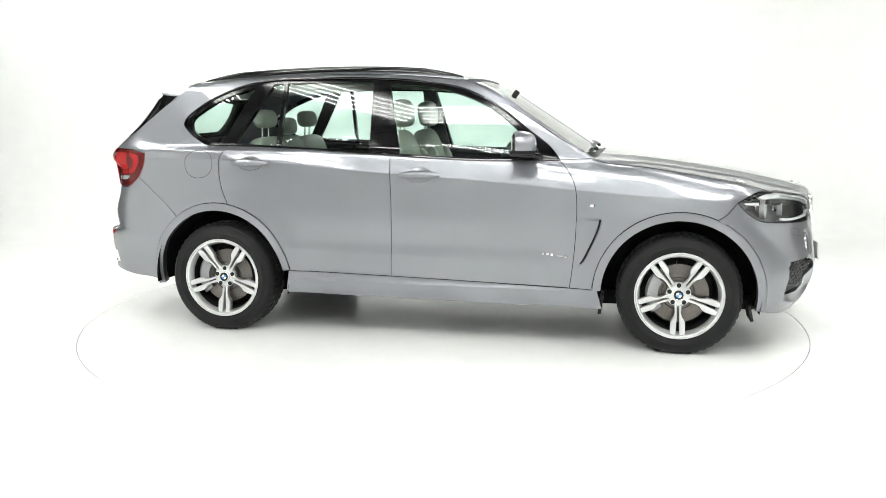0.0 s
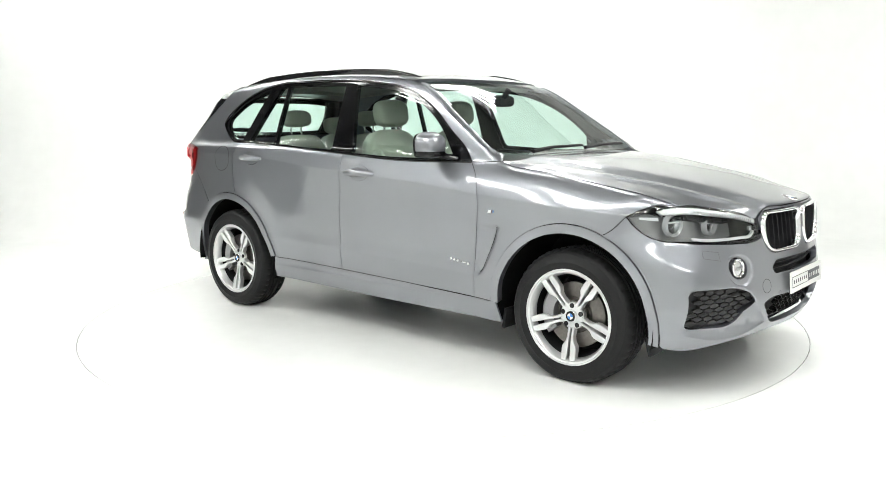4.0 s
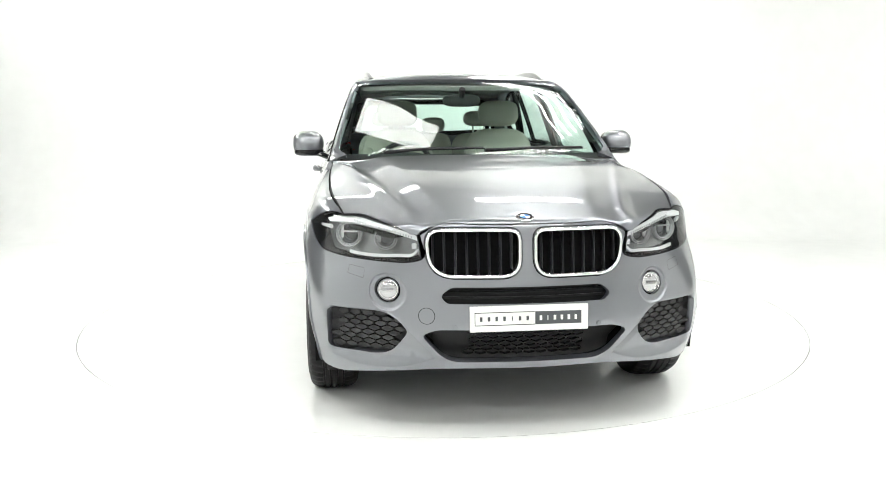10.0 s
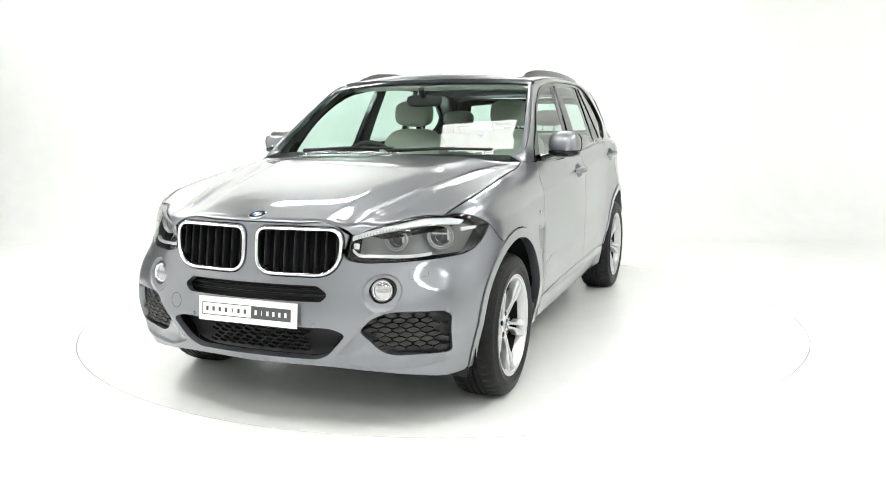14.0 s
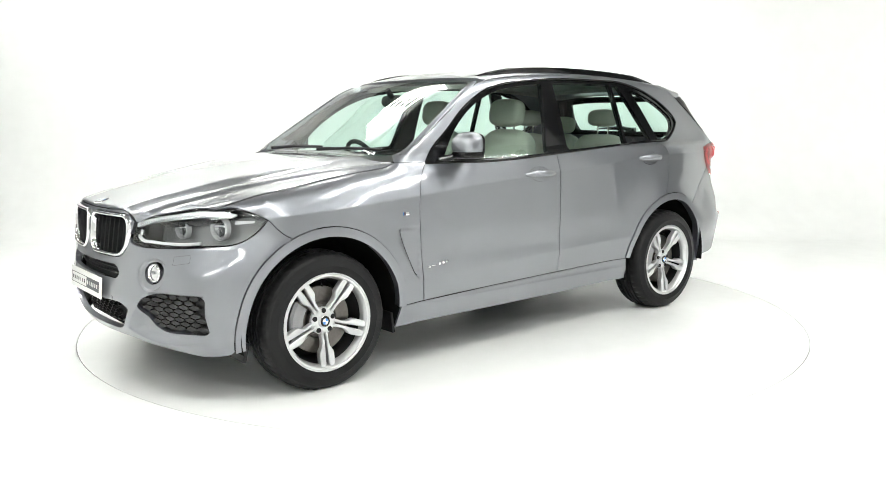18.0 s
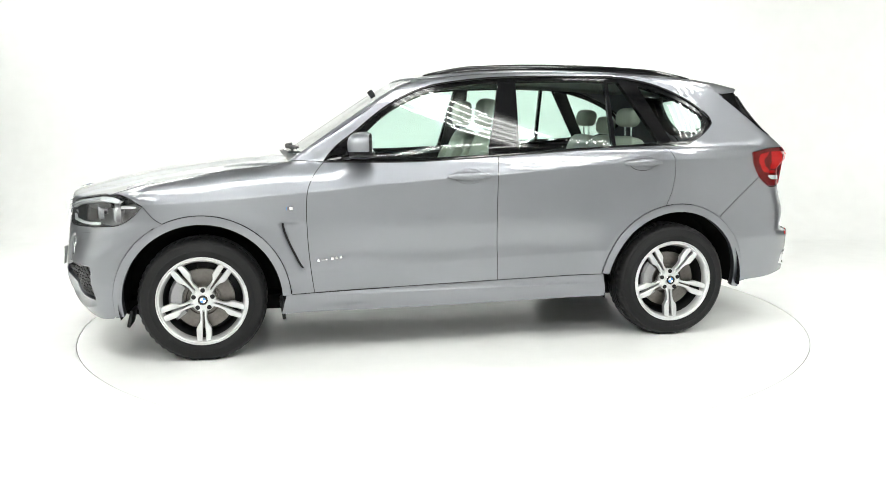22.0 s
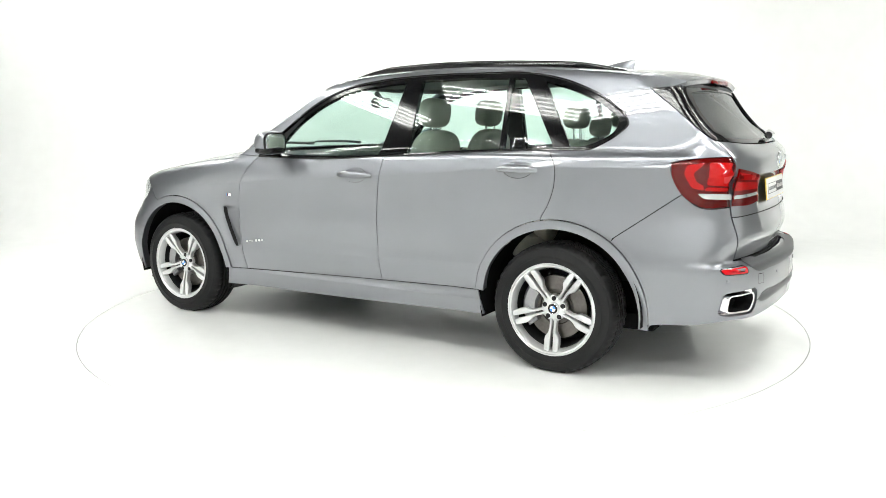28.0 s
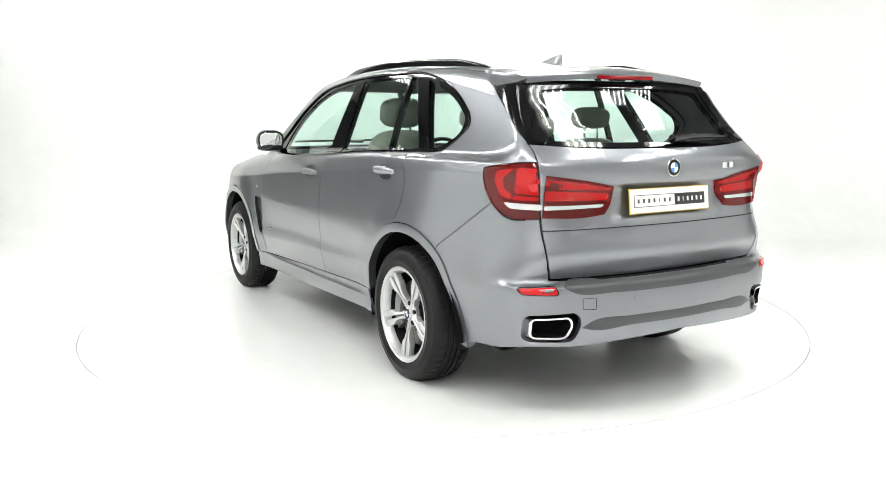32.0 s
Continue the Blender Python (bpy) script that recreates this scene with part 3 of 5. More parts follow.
def build_doors():
    lo = loop(FRONT_EDGE, [(0.822, 0.376), (-0.308, 0.404)], MID_EDGE, BELT[2::-1])
    f = skin("front_door", on_side, lo, PAINT, car, mirror=True, lines=CREASES, holes=[dish(-0.12, 1.052)], grid=0.022)
    lo = loop(MID_EDGE[::-1], [(-0.308, 0.404), (-1.0, 0.419)], arch(1, 0.502, 8, 80), REAR_EDGE, BELT[:1:-1])
    r = skin("rear_door", on_side, lo, PAINT, car, mirror=True, lines=CREASES, holes=[dish(-1.243, 1.116)], grid=0.022)
    return f, r


def build_sides():
    lo = loop(FRONT_EDGE, [(0.822, 0.376), (0.985, 0.372)], arch(0, 0.502, 178, 66), [(1.70, 0.835), (1.772, 0.912)],
              LAMP_REAR[::-1], HOOD_SEAM[::-1], [HOOD_SEAM[0], (0.743, 1.150)])
    skin("front_wing", on_side, lo, PAINT, car, mirror=True, grid=0.022, lines=CREASES[:2] + VENT)
    lo = loop([(1.02, 0.252), (0.988, 0.370)], [(0.82, 0.374), (-0.308, 0.402), (-1.0, 0.417)], [(-1.03, 0.27)], [(0, 0.252), (1.02, 0.252)])
    skin("sill", on_side, lo, PAINT, car, mirror=True, grid=0.02, lines=[[(x, z) for x in XS] for z in (0.300, 0.354, 0.386)])
    lo = loop(BELT[:1] + HOOD_SEAM[:1], [(0.90, 1.195), (0.79, 1.25), (0.505, 1.43), (0.215, 1.610), (0.12, 1.640)],
              ROOF_SEAM,
              D_EDGE, GATE_EDGE, TL_TOP[::-1], [(-2.06, 1.172), (-2.065, 1.12), (-2.12, 1.01)],
              [(-1.80, 0.775)], arch(1, 0.502, 127, 80), REAR_EDGE, DLO_OUT[::-1])
    skin("side_frame", on_side, lo, PAINT, car, mirror=True, thick=0.04, grid=0.02, lines=CREASES[:2])


ROOF_SEAM = [(0.12, 1.640), (-0.3, 1.676), (-0.8, 1.686), (-1.3, 1.672), (-1.70, 1.638), (-1.82, 1.622)]
TL_TOP = [(-2.06, 1.172), (-2.16, 1.190), (-2.24, 1.199), (-2.335, 1.203)]
GATE_EDGE = [(-2.248, 1.281), (-2.29, 1.250), (-2.335, 1.203)]
D_EDGE = [(-1.82, 1.622), (-1.886, 1.558), (-1.983, 1.483), (-2.10, 1.390), (-2.20, 1.312), (-2.248, 1.281)]
DLO_TOP = [(0.743, 1.150), (0.70, 1.205), (0.536, 1.335), (0.362, 1.468), (0.13, 1.582), (-0.16, 1.634), (-0.45, 1.655), (-0.87, 1.660), (-1.25, 1.645), (-1.50, 1.58), (-1.70, 1.475), (-1.79, 1.395)]
DLO_END = [(-1.79, 1.395), (-1.80, 1.365), (-1.77, 1.33), (-1.66, 1.255), (-1.61, 1.232), (-1.55, 1.226), (-1.411, 1.226)]
DLO_OUT = DLO_TOP + DLO_END[1:]
G1 = ([(0.60, 1.175), (0.47, 1.335), (0.34, 1.440), (0.11, 1.552), (-0.17, 1.605), (-0.36, 1.622)], [(-0.255, 1.185)], [(0.2, 1.168), (0.60, 1.175)])
G2 = ([(-0.475, 1.628), (-0.87, 1.634), (-1.065, 1.630)], [(-1.075, 1.228)], [(-0.465, 1.200)])
G3 = ([(-1.095, 1.630), (-1.165, 1.625)], [(-1.40, 1.245)], [(-1.105, 1.228)])
G4 = ([(-1.30, 1.605), (-1.49, 1.545), (-1.67, 1.455), (-1.745, 1.385), (-1.74, 1.35), (-1.64, 1.275), (-1.58, 1.252)], [(-1.50, 1.247)])


def build_glass():
    holes = [loop(*G1), loop(*G2), loop(*G3), loop(*G4)]
    frame_loop = loop(DLO_TOP, DLO_END, BELT[::-1])
    skin("window_surround", on_side, frame_loop, BLACK, car, holes=holes, mirror=True, off=-0.004, thick=0.03, grid=0.018)
    for h in holes:
        skin("side_window", on_side, h, GLASS, car, mirror=True, off=-0.010, thick=0, gap=-0.006, grid=0.06)


def build_belt():
    """Gloss black strip round the side windows."""
    for nm, pts, r in (("belt_strip", BELT, 0.0085), ("window_strip", DLO_OUT, 0.0065)):
        q = on_side(spline(pts, 0.03) + [pts[-1]])
        q = q + body_normal(q) * 0.001
        for sg in (1, -1):
            part(nm, tube_along([(a[0], a[1] * sg, a[2]) for a in q], r, 8), BLACK, car)


def seam_xy(pts):
    return [(v[0], v[1]) for v in on_side(spline(pts, 0.04) + [pts[-1]])]


LAMP_TOP = [(0.473, 0.898), (0.56, 0.930), (0.64, 0.954), (0.72, 0.971), (0.775, 0.980)]


def build_top():
    back = on_top([(1.00, 0.0), (0.998, 0.2), (0.99, 0.4), (0.975, 0.6), (0.955, 0.78)])
    front = on_front(spline(yz([(0.0, 0.946), (0.2, 0.946), (0.40, 0.938), (0.455, 0.915)] + LAMP_TOP[:-1]) + xz(LAMP_REAR[:1]), 0.03))
    half = hood_uv(list(back) + list(HOOD_3D) + list(front[::-1]))
    out = half + [(x, -y) for x, y in half[::-1] if abs(y) > 1e-6]
    skin("bonnet", on_hood, loop(*[[a, b] for a, b in zip(out, out[1:])], gap=0.02), PAINT, car, grid=0.014)
    # roof
    rs = seam_xy([(0.14, 1.639)] + ROOF_SEAM[1:])
    half = [(0.215, 0.0), (0.205, 0.3), (0.185, 0.5)] + rs + [(-1.84, 0.4), (-1.85, 0.0)]
    out = half + [(x, -y) for x, y in half[::-1] if abs(y) > 1e-6]
    skin("roof", on_top, loop(*[[a, b] for a, b in zip(out, out[1:])], gap=0.04), PAINT, car, thick=0.03)
    # windscreen
    ws = seam_xy([(0.885, 1.20), (0.79, 1.252), (0.507, 1.432), (0.217, 1.612)])
    ins = [(x + 0.004, y - 0.030) for x, y in ws]
    strip = ws + [(0.19, ws[-1][1] - 0.015)] + ins[::-1]
    skin("pillar_cover", on_top, loop(*[[a, b] for a, b in zip(strip, strip[1:] + strip[:1])], gap=0.03), PAINT, car, mirror=True, grid=0.02, thick=0.012, gap=0.0005, off=-0.001)
    half = [(0.955, 0.0), (0.945, 0.4)] + ins + [(0.215, 0.5), (0.24, 0.3), (0.25, 0.0)]
    out = half + [(x, -y) for x, y in half[::-1] if abs(y) > 1e-6]
    skin("windscreen", on_top, loop(*[[a, b] for a, b in zip(out, out[1:])], gap=0.04), GLASS, car, thick=0, off=-0.005, gap=-0.004, grid=0.06)


def fyz(pts):
    return yz(pts, 1)


def ryz(pts):
    return yz(pts, -1)


KID = rounded([(0.024, 0.712), (0.024, 0.932), (0.450, 0.932), (0.432, 0.712)], [0.085, 0.055, 0.075, 0.13], 8)
UP_IN = rounded([(-0.378, 0.638), (-0.332, 0.674), (0.332, 0.674), (0.378, 0.638), (0.350, 0.607), (-0.350, 0.607)], 0.016)
LOW_IN = rounded([(-0.460, 0.463), (-0.400, 0.490), (0.400, 0.490), (0.460, 0.463), (0.350, 0.340), (-0.350, 0.340)], [0.02, 0.03, 0.03, 0.02, 0.06, 0.06])
SIDE_IN = rounded([(0.872, 0.545), (0.835, 0.558), (0.634, 0.560), (0.570, 0.537), (0.523, 0.481), (0.537, 0.441), (0.585, 0.378), (0.637, 0.357), (0.838, 0.366), (0.868, 0.380)], [0.012, 0.02, 0.03, 0.04, 0.015, 0.03, 0.03, 0.03, 0.015, 0.012])
SIDE_MESH = rounded([(0.830, 0.552), (0.640, 0.554), (0.575, 0.531), (0.530, 0.481), (0.545, 0.440), (0.590, 0.383), (0.640, 0.363), (0.825, 0.370)], 0.02)


RIM = [tuple(q) for q in shrink(KID, 0.0115)]


def mirror_uv(h):
    return [(-u, v) for u, v in h]


def swept(path):
    """A chrome frame bar of rounded section along a closed path in the y-z plane."""
    bm = bmesh.new()
    n = len(path)
    mid = sum((Vector(q) for q in path), Vector()) / n
    rings = []
    for i in range(n):
        a, b, q = Vector(path[i - 1]), Vector(path[(i + 1) % n]), Vector(path[i])
        t = b - a
        o = Vector((0, t.z, -t.y)).normalized()
        if o.dot(q - mid) < 0:
            o = -o
        rings.append([bm.verts.new(q + o * u + Vector((w, 0, 0))) for u, w in ((0.008, -0.03), (0.009, -0.004), (0.006, 0.003), (0.0, 0.005), (-0.005, 0.002), (-0.008, -0.006), (-0.009, -0.03))])
    for i in range(n):
        p, q = rings[i], rings[(i + 1) % n]
        for k in range(6):
            bm.faces.new((p[k], p[k + 1], q[k + 1], q[k]))
    return bm


def build_front():
    top = fyz([(0.0, 0.944), (0.2, 0.944), (0.40, 0.936), (0.462, 0.898)])
    low = fyz([(0.462, 0.898), (0.455, 0.795), (0.50, 0.782), (0.60, 0.778), (0.70, 0.780)]) + xz([(2.0, 0.790), (1.914, 0.803), (1.83, 0.850), (1.772, 0.912)])
    seam = xz(spline([(1.772, 0.912), (1.70, 0.835), arch(0, 0.502, 66, -8, 10)[0]], 0.02) + arch(0, 0.502, 66, -8, 10))
    bot = xz([(1.955, 0.275), (2.02, 0.250)]) + fyz([(0.70, 0.262), (0.58, 0.278), (0.40, 0.298), (0.0, 0.303)])
    half = spline(top, 0.02) + spline(low, 0.02) + spline(seam, 0.02) + spline([seam[-1]] + bot, 0.02) + [bot[-1]]
    out = half + [(-u, v) for u, v in half[::-1] if abs(u) > 1e-6]
    kid = fyz(KID)
    si = fyz(SIDE_IN)
    fog = fyz(ring(0.604, 0.656, 0.053, 0, 360, 32))
    h_up = fyz(UP_IN)
    h_low = fyz(LOW_IN)
    holes = [kid, mirror_uv(kid), si, mirror_uv(si), fog, mirror_uv(fog), h_up, h_low]
    rows = [fyz(ring(0.605, 0.648, r, 0, 360, 56)) for r in (0.069, 0.077, 0.085)]
    ys = np.arange(0.41, 0.88, 0.015)
    rows += [fyz([(y, float(curve(y, LIP[0], LIP[1])) + o) for y in ys]) for o in (-0.004, 0.004)]
    rows += [fyz([(0.401 + 0.118 * t + o, 0.360 + 0.122 * t) for t in np.linspace(0, 1, 12)]) for o in (-0.004, 0.005)]
    rows += [fyz([(y, z) for y in np.arange(0.60, 0.86, 0.015)]) for z in (0.573,)]
    rows += [mirror_uv(r) for r in rows]
    skin("front_bumper", on_front, out, PAINT, car, holes=holes, grid=0.022, thick=0.03, lines=rows)
    # lamps
    lamp = spline(fyz([(0.457, 0.797), (0.470, 0.896)]), 0.02) + spline(fyz(LAMP_TOP[:-1]) + xz(LAMP_REAR[:1]), 0.02) + spline(xz(LAMP_REAR), 0.02) + spline(xz([(1.772, 0.912), (1.83, 0.850), (1.914, 0.803), (2.0, 0.790)]) + fyz([(0.70, 0.782), (0.60, 0.780), (0.50, 0.784), (0.457, 0.797)]), 0.02)
    heads = skin("headlamp", on_front, lamp, LENS, car, mirror=True, thick=0, off=-0.002, label="clear headlamp with two ringed projectors and a ribbed brow")
    paired("headlamp_bezel", on_front, lamp, BLACK, heads, holes=[[tuple(q) for q in shrink(lamp, 0.0045)]], thick=0.085, off=-0.003, gap=0.0)
    paired("headlamp_housing", on_front, lamp, LAMP_IN, heads, thick=0, gap=-0.006, push=lambda q: q * np.array([1, 0.97, 1]) - np.array([0.165, 0, 0]))
    for x, y, z, r, turn in ((1.950, 0.766, 0.868, 0.062, 16), (2.072, 0.600, 0.861, 0.054, 10)):
        for sg, head in zip((1, -1), heads):
            m = pose(x, y * sg, z, 0, 0, turn * sg)
            ob = part("light_ring", turned([(r, -0.025), (r, 0.0), (r - 0.003, 0.004), (r - 0.007, 0.0), (r - 0.007, -0.02)], 40, "x", at=m, closed=False), HALO, head)
            part("inner_ring", turned([(r - 0.010, -0.02), (r - 0.010, -0.002), (r - 0.013, 0.001), (r - 0.016, -0.002), (r - 0.016, -0.02)], 40, "x", at=m, closed=False), HALO, ob)
            part("reflector_bowl", turned([(r - 0.015, -0.012), (r - 0.021, -0.024), (0.028, -0.046), (0.0285, -0.05)], 40, "x", at=m, closed=False), CHROME_DULL, ob)
            part("projector_lens", ellipsoid(0.016, 0.031, 0.029, 1, 24, 12, m @ pose(-0.036, 0, -0.004)), PROJ, ob)
            part("projector_bar", box(0.014, 1.25 * r, 0.0075, 0.002, m @ pose(-0.008, 0, 0.012)), GUIDE, ob)
            part("projector_arm", box(0.010, 0.012, 0.9 * r, 0.002, m @ pose(-0.020, 0.55 * r * sg, 0.008)), GUIDE, ob)
    brow = spline(fyz(LAMP_TOP[:-1]) + xz([(1.935, 0.962)]), 0.015) + xz([(1.90, 0.945), (1.925, 0.928)]) + fyz([(0.752, 0.938), (0.70, 0.929), (0.62, 0.912), (0.56, 0.897), (0.50, 0.880), (0.474, 0.872)])
    paired("lamp_brow", on_front, brow, GUIDE, heads, off=-0.010, thick=0.02, gap=0.0015)
    for i in range(22):
        y = 0.50 + 0.0115 * i
        z = float(curve(y, [0.50, 0.56, 0.62, 0.70, 0.752], [0.880, 0.897, 0.912, 0.929, 0.940]))
        paired("brow_rib", on_front, fyz([(y - 0.0022, z + 0.003), (y + 0.0022, z + 0.003), (y + 0.0022, z + 0.013), (y - 0.0022, z + 0.013)]), ALLOY_DARK, heads, off=-0.0075, thick=0.003, gap=0)
    for pts in ([(0.478, 0.826), (0.500, 0.806), (0.56, 0.801), (0.64, 0.796), (0.73, 0.797), (0.775, 0.802)],):
        up = [(y, z + 0.013) for y, z in pts[::-1]]
        paired("light_strip", on_front, fyz(spline(pts, 0.02) + [pts[-1]] + spline(up, 0.02) + [up[-1]]), GUIDE, heads, off=-0.018, thick=0.015, gap=0)
    paired("side_reflector", on_front, xz([(1.915, 0.915), (1.83, 0.912), (1.835, 0.900), (1.92, 0.895)]), GUIDE, heads, off=-0.03, thick=0.012, gap=0)
    paired("lamp_block", on_front, fyz(rounded([(0.482, 0.838), (0.504, 0.836), (0.504, 0.862), (0.482, 0.864)], 0.004)), CHROME_DULL, heads, off=-0.022, thick=0.012, gap=0)
    for h, o in ((h_up, -0.06), (h_low, -0.075)):
        skin("intake_grille", on_front, h, PLASTIC, car, off=o, gap=-0.045, thick=0)
    skin("side_intake", on_front, si, PLASTIC, car, off=-0.03, gap=-0.015, thick=0, mirror=True)
    skin("kidney_grille", on_front, kid, LINER, car, off=-0.05, gap=-0.01, thick=0, mirror=True)
    for sg in (1, -1):
        base = on_front(yz([(q[0], 0.80) for q in RIM]))
        path = [(b[0] + 0.010 - 0.10 * (q[1] - 0.80) - 0.5 * max(0, q[1] - 0.90) ** 1.0 * 0.25, q[0] * sg, q[1]) for b, q in zip(base, RIM)]
        part("kidney_surround", swept(path), CHROME, car, "", 50)
    skin("fog_lamp", on_front, fog, BLACK, car, off=-0.022, thick=0.0, gap=-0.002, mirror=True)


def build_rear():
    gate_top = ryz([(0.0, 1.256), (0.4, 1.260)]) + xz(GATE_EDGE[:1], -1)
    side = xz(GATE_EDGE, -1) + ryz([(0.712, 1.0), (0.712, 0.90), (0.705, 0.78), (0.67, 0.668)])
    bot = ryz([(0.67, 0.668), (0.62, 0.667), (0.3, 0.662), (0.0, 0.662)])
    half = spline(gate_top, 0.02) + spline(side, 0.02) + spline(bot, 0.02) + [bot[-1]]
    out = half + [(-u, v) for u, v in half[::-1] if abs(u) > 1e-6]
    rows = [[(u, z) for u in np.arange(-0.62, 0.621, 0.02)] for z in (0.735, 0.748, 1.088, 1.104)]
    skin("tailgate", on_rear, out, PAINT, car, grid=0.024, lines=rows)
    # bumper
    top = ryz([(0.0, 0.655), (0.3, 0.655), (0.62, 0.660), (0.675, 0.664)])
    up = ryz([(0.675, 0.664), (0.708, 0.78), (0.7155, 0.90), (0.716, 0.945)])
    lampb = ryz([(0.716, 0.945)]) + xz([(-2.21, 0.945), (-2.12, 1.01)], -1)
    sm_ = xz(spline([(-2.12, 1.01), (-1.80, 0.775)], 0.02) + [(-1.80, 0.775)], -1)
    ar = xz(arch(1, 0.502, 127, 188, 12), -1)
    bt = xz([(-1.98, 0.290), (-2.2, 0.335)], -1) + ryz([(0.75, 0.364), (0.6, 0.362), (0.3, 0.372), (0.0, 0.384)])
    half = spline(top, 0.02) + spline(up, 0.02) + spline(lampb, 0.02) + spline(sm_, 0.02) + spline(ar, 0.02) + spline([ar[-1]] + bt, 0.02) + [bt[-1]]
    out = half + [(-u, v) for u, v in half[::-1] if abs(u) > 1e-6]
    ex = ryz(rounded([(0.802, 0.390), (0.806, 0.512), (0.590, 0.523), (0.568, 0.468), (0.606, 0.388)], 0.03))
    rows = [[(u, z) for u in np.arange(-0.68, 0.681, 0.02)] for z in (0.612, 0.624, 0.636, 0.643, 0.649)]
    skin("rear_bumper", on_rear, out, PAINT, car, holes=[ex, mirror_uv(ex)], grid=0.024, thick=0.03, lines=rows)
    skin("exhaust_recess", on_rear, ex, LINER, car, off=-0.08, gap=-0.02, thick=0, mirror=True)
    # rear glass
    edge = xz(D_EDGE[1:], -1)
    half = spline(ryz([(0.0, 1.585), (0.5, 1.580)]) + edge[:1], 0.02) + spline(edge, 0.02) + spline(edge[-1:] + ryz([(0.4, 1.265), (0.0, 1.261)]), 0.02) + ryz([(0.0, 1.261)])
    out = half + [(-u, v) for u, v in half[::-1] if abs(u) > 1e-6]
    half = spline(ryz([(0.0, 1.548), (0.42, 1.540), (0.53, 1.530)]), 0.02) + spline(ryz([(0.53, 1.530), (0.575, 1.41), (0.605, 1.30)]), 0.02) + spline(ryz([(0.605, 1.30), (0.4, 1.291), (0.0, 1.288)]), 0.02) + ryz([(0.0, 1.288)])
    hole = half + [(-u, v) for u, v in half[::-1] if abs(u) > 1e-6]
    skin("rear_window_surround", on_rear, out, BLACK, car, holes=[hole], off=-0.004, thick=0.03, grid=0.02)
    skin("rear_window", on_rear, hole, GLASS, car, off=-0.010, thick=0, gap=-0.006, grid=0.06)
    fin = spline(xz(D_EDGE[1:], -1), 0.02) + spline([xz(D_EDGE[-1:], -1)[0]] + ryz([(0.643, 1.285), (0.60, 1.41), (0.565, 1.53)]), 0.02) + ryz([(0.565, 1.53), (0.56, 1.56)])
    skin("window_fin", on_rear, fin, BLACK, car, off=0.004, thick=0.012, gap=0.002, grid=0.03, mirror=True, label="gloss black fin beside the rear window")
    lamp = spline(ryz([(0.716, 0.948)]) + xz(TL_TOP[-1:], -1), 0.02) + spline(xz(TL_TOP[::-1], -1), 0.02) + spline(xz([(-2.06, 1.172), (-2.065, 1.12), (-2.12, 1.01), (-2.21, 0.95)], -1) + ryz([(0.716, 0.948)]), 0.02)
    tl = skin("tail_lamp", on_rear, lamp, TAILGLASS, car, off=0.005, thick=0, mirror=True, label="red wrap-round tail lamp with bright blocks behind its lens")
    paired("lamp_backing", on_rear, lamp, LAMPBACK, tl, off=-0.012, thick=0, gap=0.0)
    gate = spline(ryz([(0.708, 1.145), (0.5, 1.115), (0.335, 1.085)]), 0.02) + spline(ryz([(0.335, 1.085), (0.36, 1.0), (0.40, 0.955)]), 0.02) + spline(ryz([(0.40, 0.955), (0.5, 0.945), (0.708, 0.95)]), 0.02) + ryz([(0.708, 0.95)])
    gl = skin("tailgate_lamp", on_rear, gate, TAILGLASS, car, off=0.008, thick=0.007, mirror=True, label="red tail lamp on the tailgate")
    paired("lamp_backing", on_rear, gate, LAMPBACK, gl, off=0.0015, thick=0, gap=0.0)
    return tl, gl


def build_arches():
    for k, (a0, a1) in enumerate(((178, -10), (8, 188))):
        lo = [tuple(q) for q in arch(k, 0.5, a0, a1, 40)] + [tuple(q) for q in arch(k, 0.452, a1, a0, 40)]
        skin("arch_trim", on_side, lo, PAINT, car, off=0.007, thick=0.05, gap=0.0005, mirror=True)


def build_under():
    part("floor_pan", box(3.9, 1.3, 0.10, 0.02, pose(0, 0, 0.27)), LINER, car)
    part("radiator", box(0.06, 1.0, 0.60, 0.02, pose(1.98, 0, 0.60)), LINER, car)
    part("intake_duct", box(0.14, 1.0, 0.22, 0.02, pose(2.14, 0, 0.395)), LINER, car)
    part("engine_block", box(0.85, 1.0, 0.55, 0.05, pose(1.50, 0, 0.58)), LINER, car)
    part("boot_floor", box(0.95, 1.15, 0.30, 0.05, pose(-1.80, 0, 0.62)), LINER, car)
    for k, cx in enumerate((ARCH[0][0], ARCH[1][0])):
        for s in (1, -1):
            bm = bmesh.new()
            pr = [bm.verts.new((cx + 0.476 * math.cos(a), 0.52 * s, 0.355 + 0.476 * math.sin(a))) for a in [radians(-12 + (204 - 6 * k) * i / 30) for i in range(31)]]
            po = [bm.verts.new((cx + 0.476 * math.cos(a), 0.935 * s, 0.355 + 0.476 * math.sin(a))) for a in [radians(-12 + (204 - 6 * k) * i / 30) for i in range(31)]]
            for i in range(30):
                bm.faces.new((pr[i], pr[i + 1], po[i + 1], po[i]))
            bm.faces.new(pr)
            part("wheel_well", bm, LINER, car)


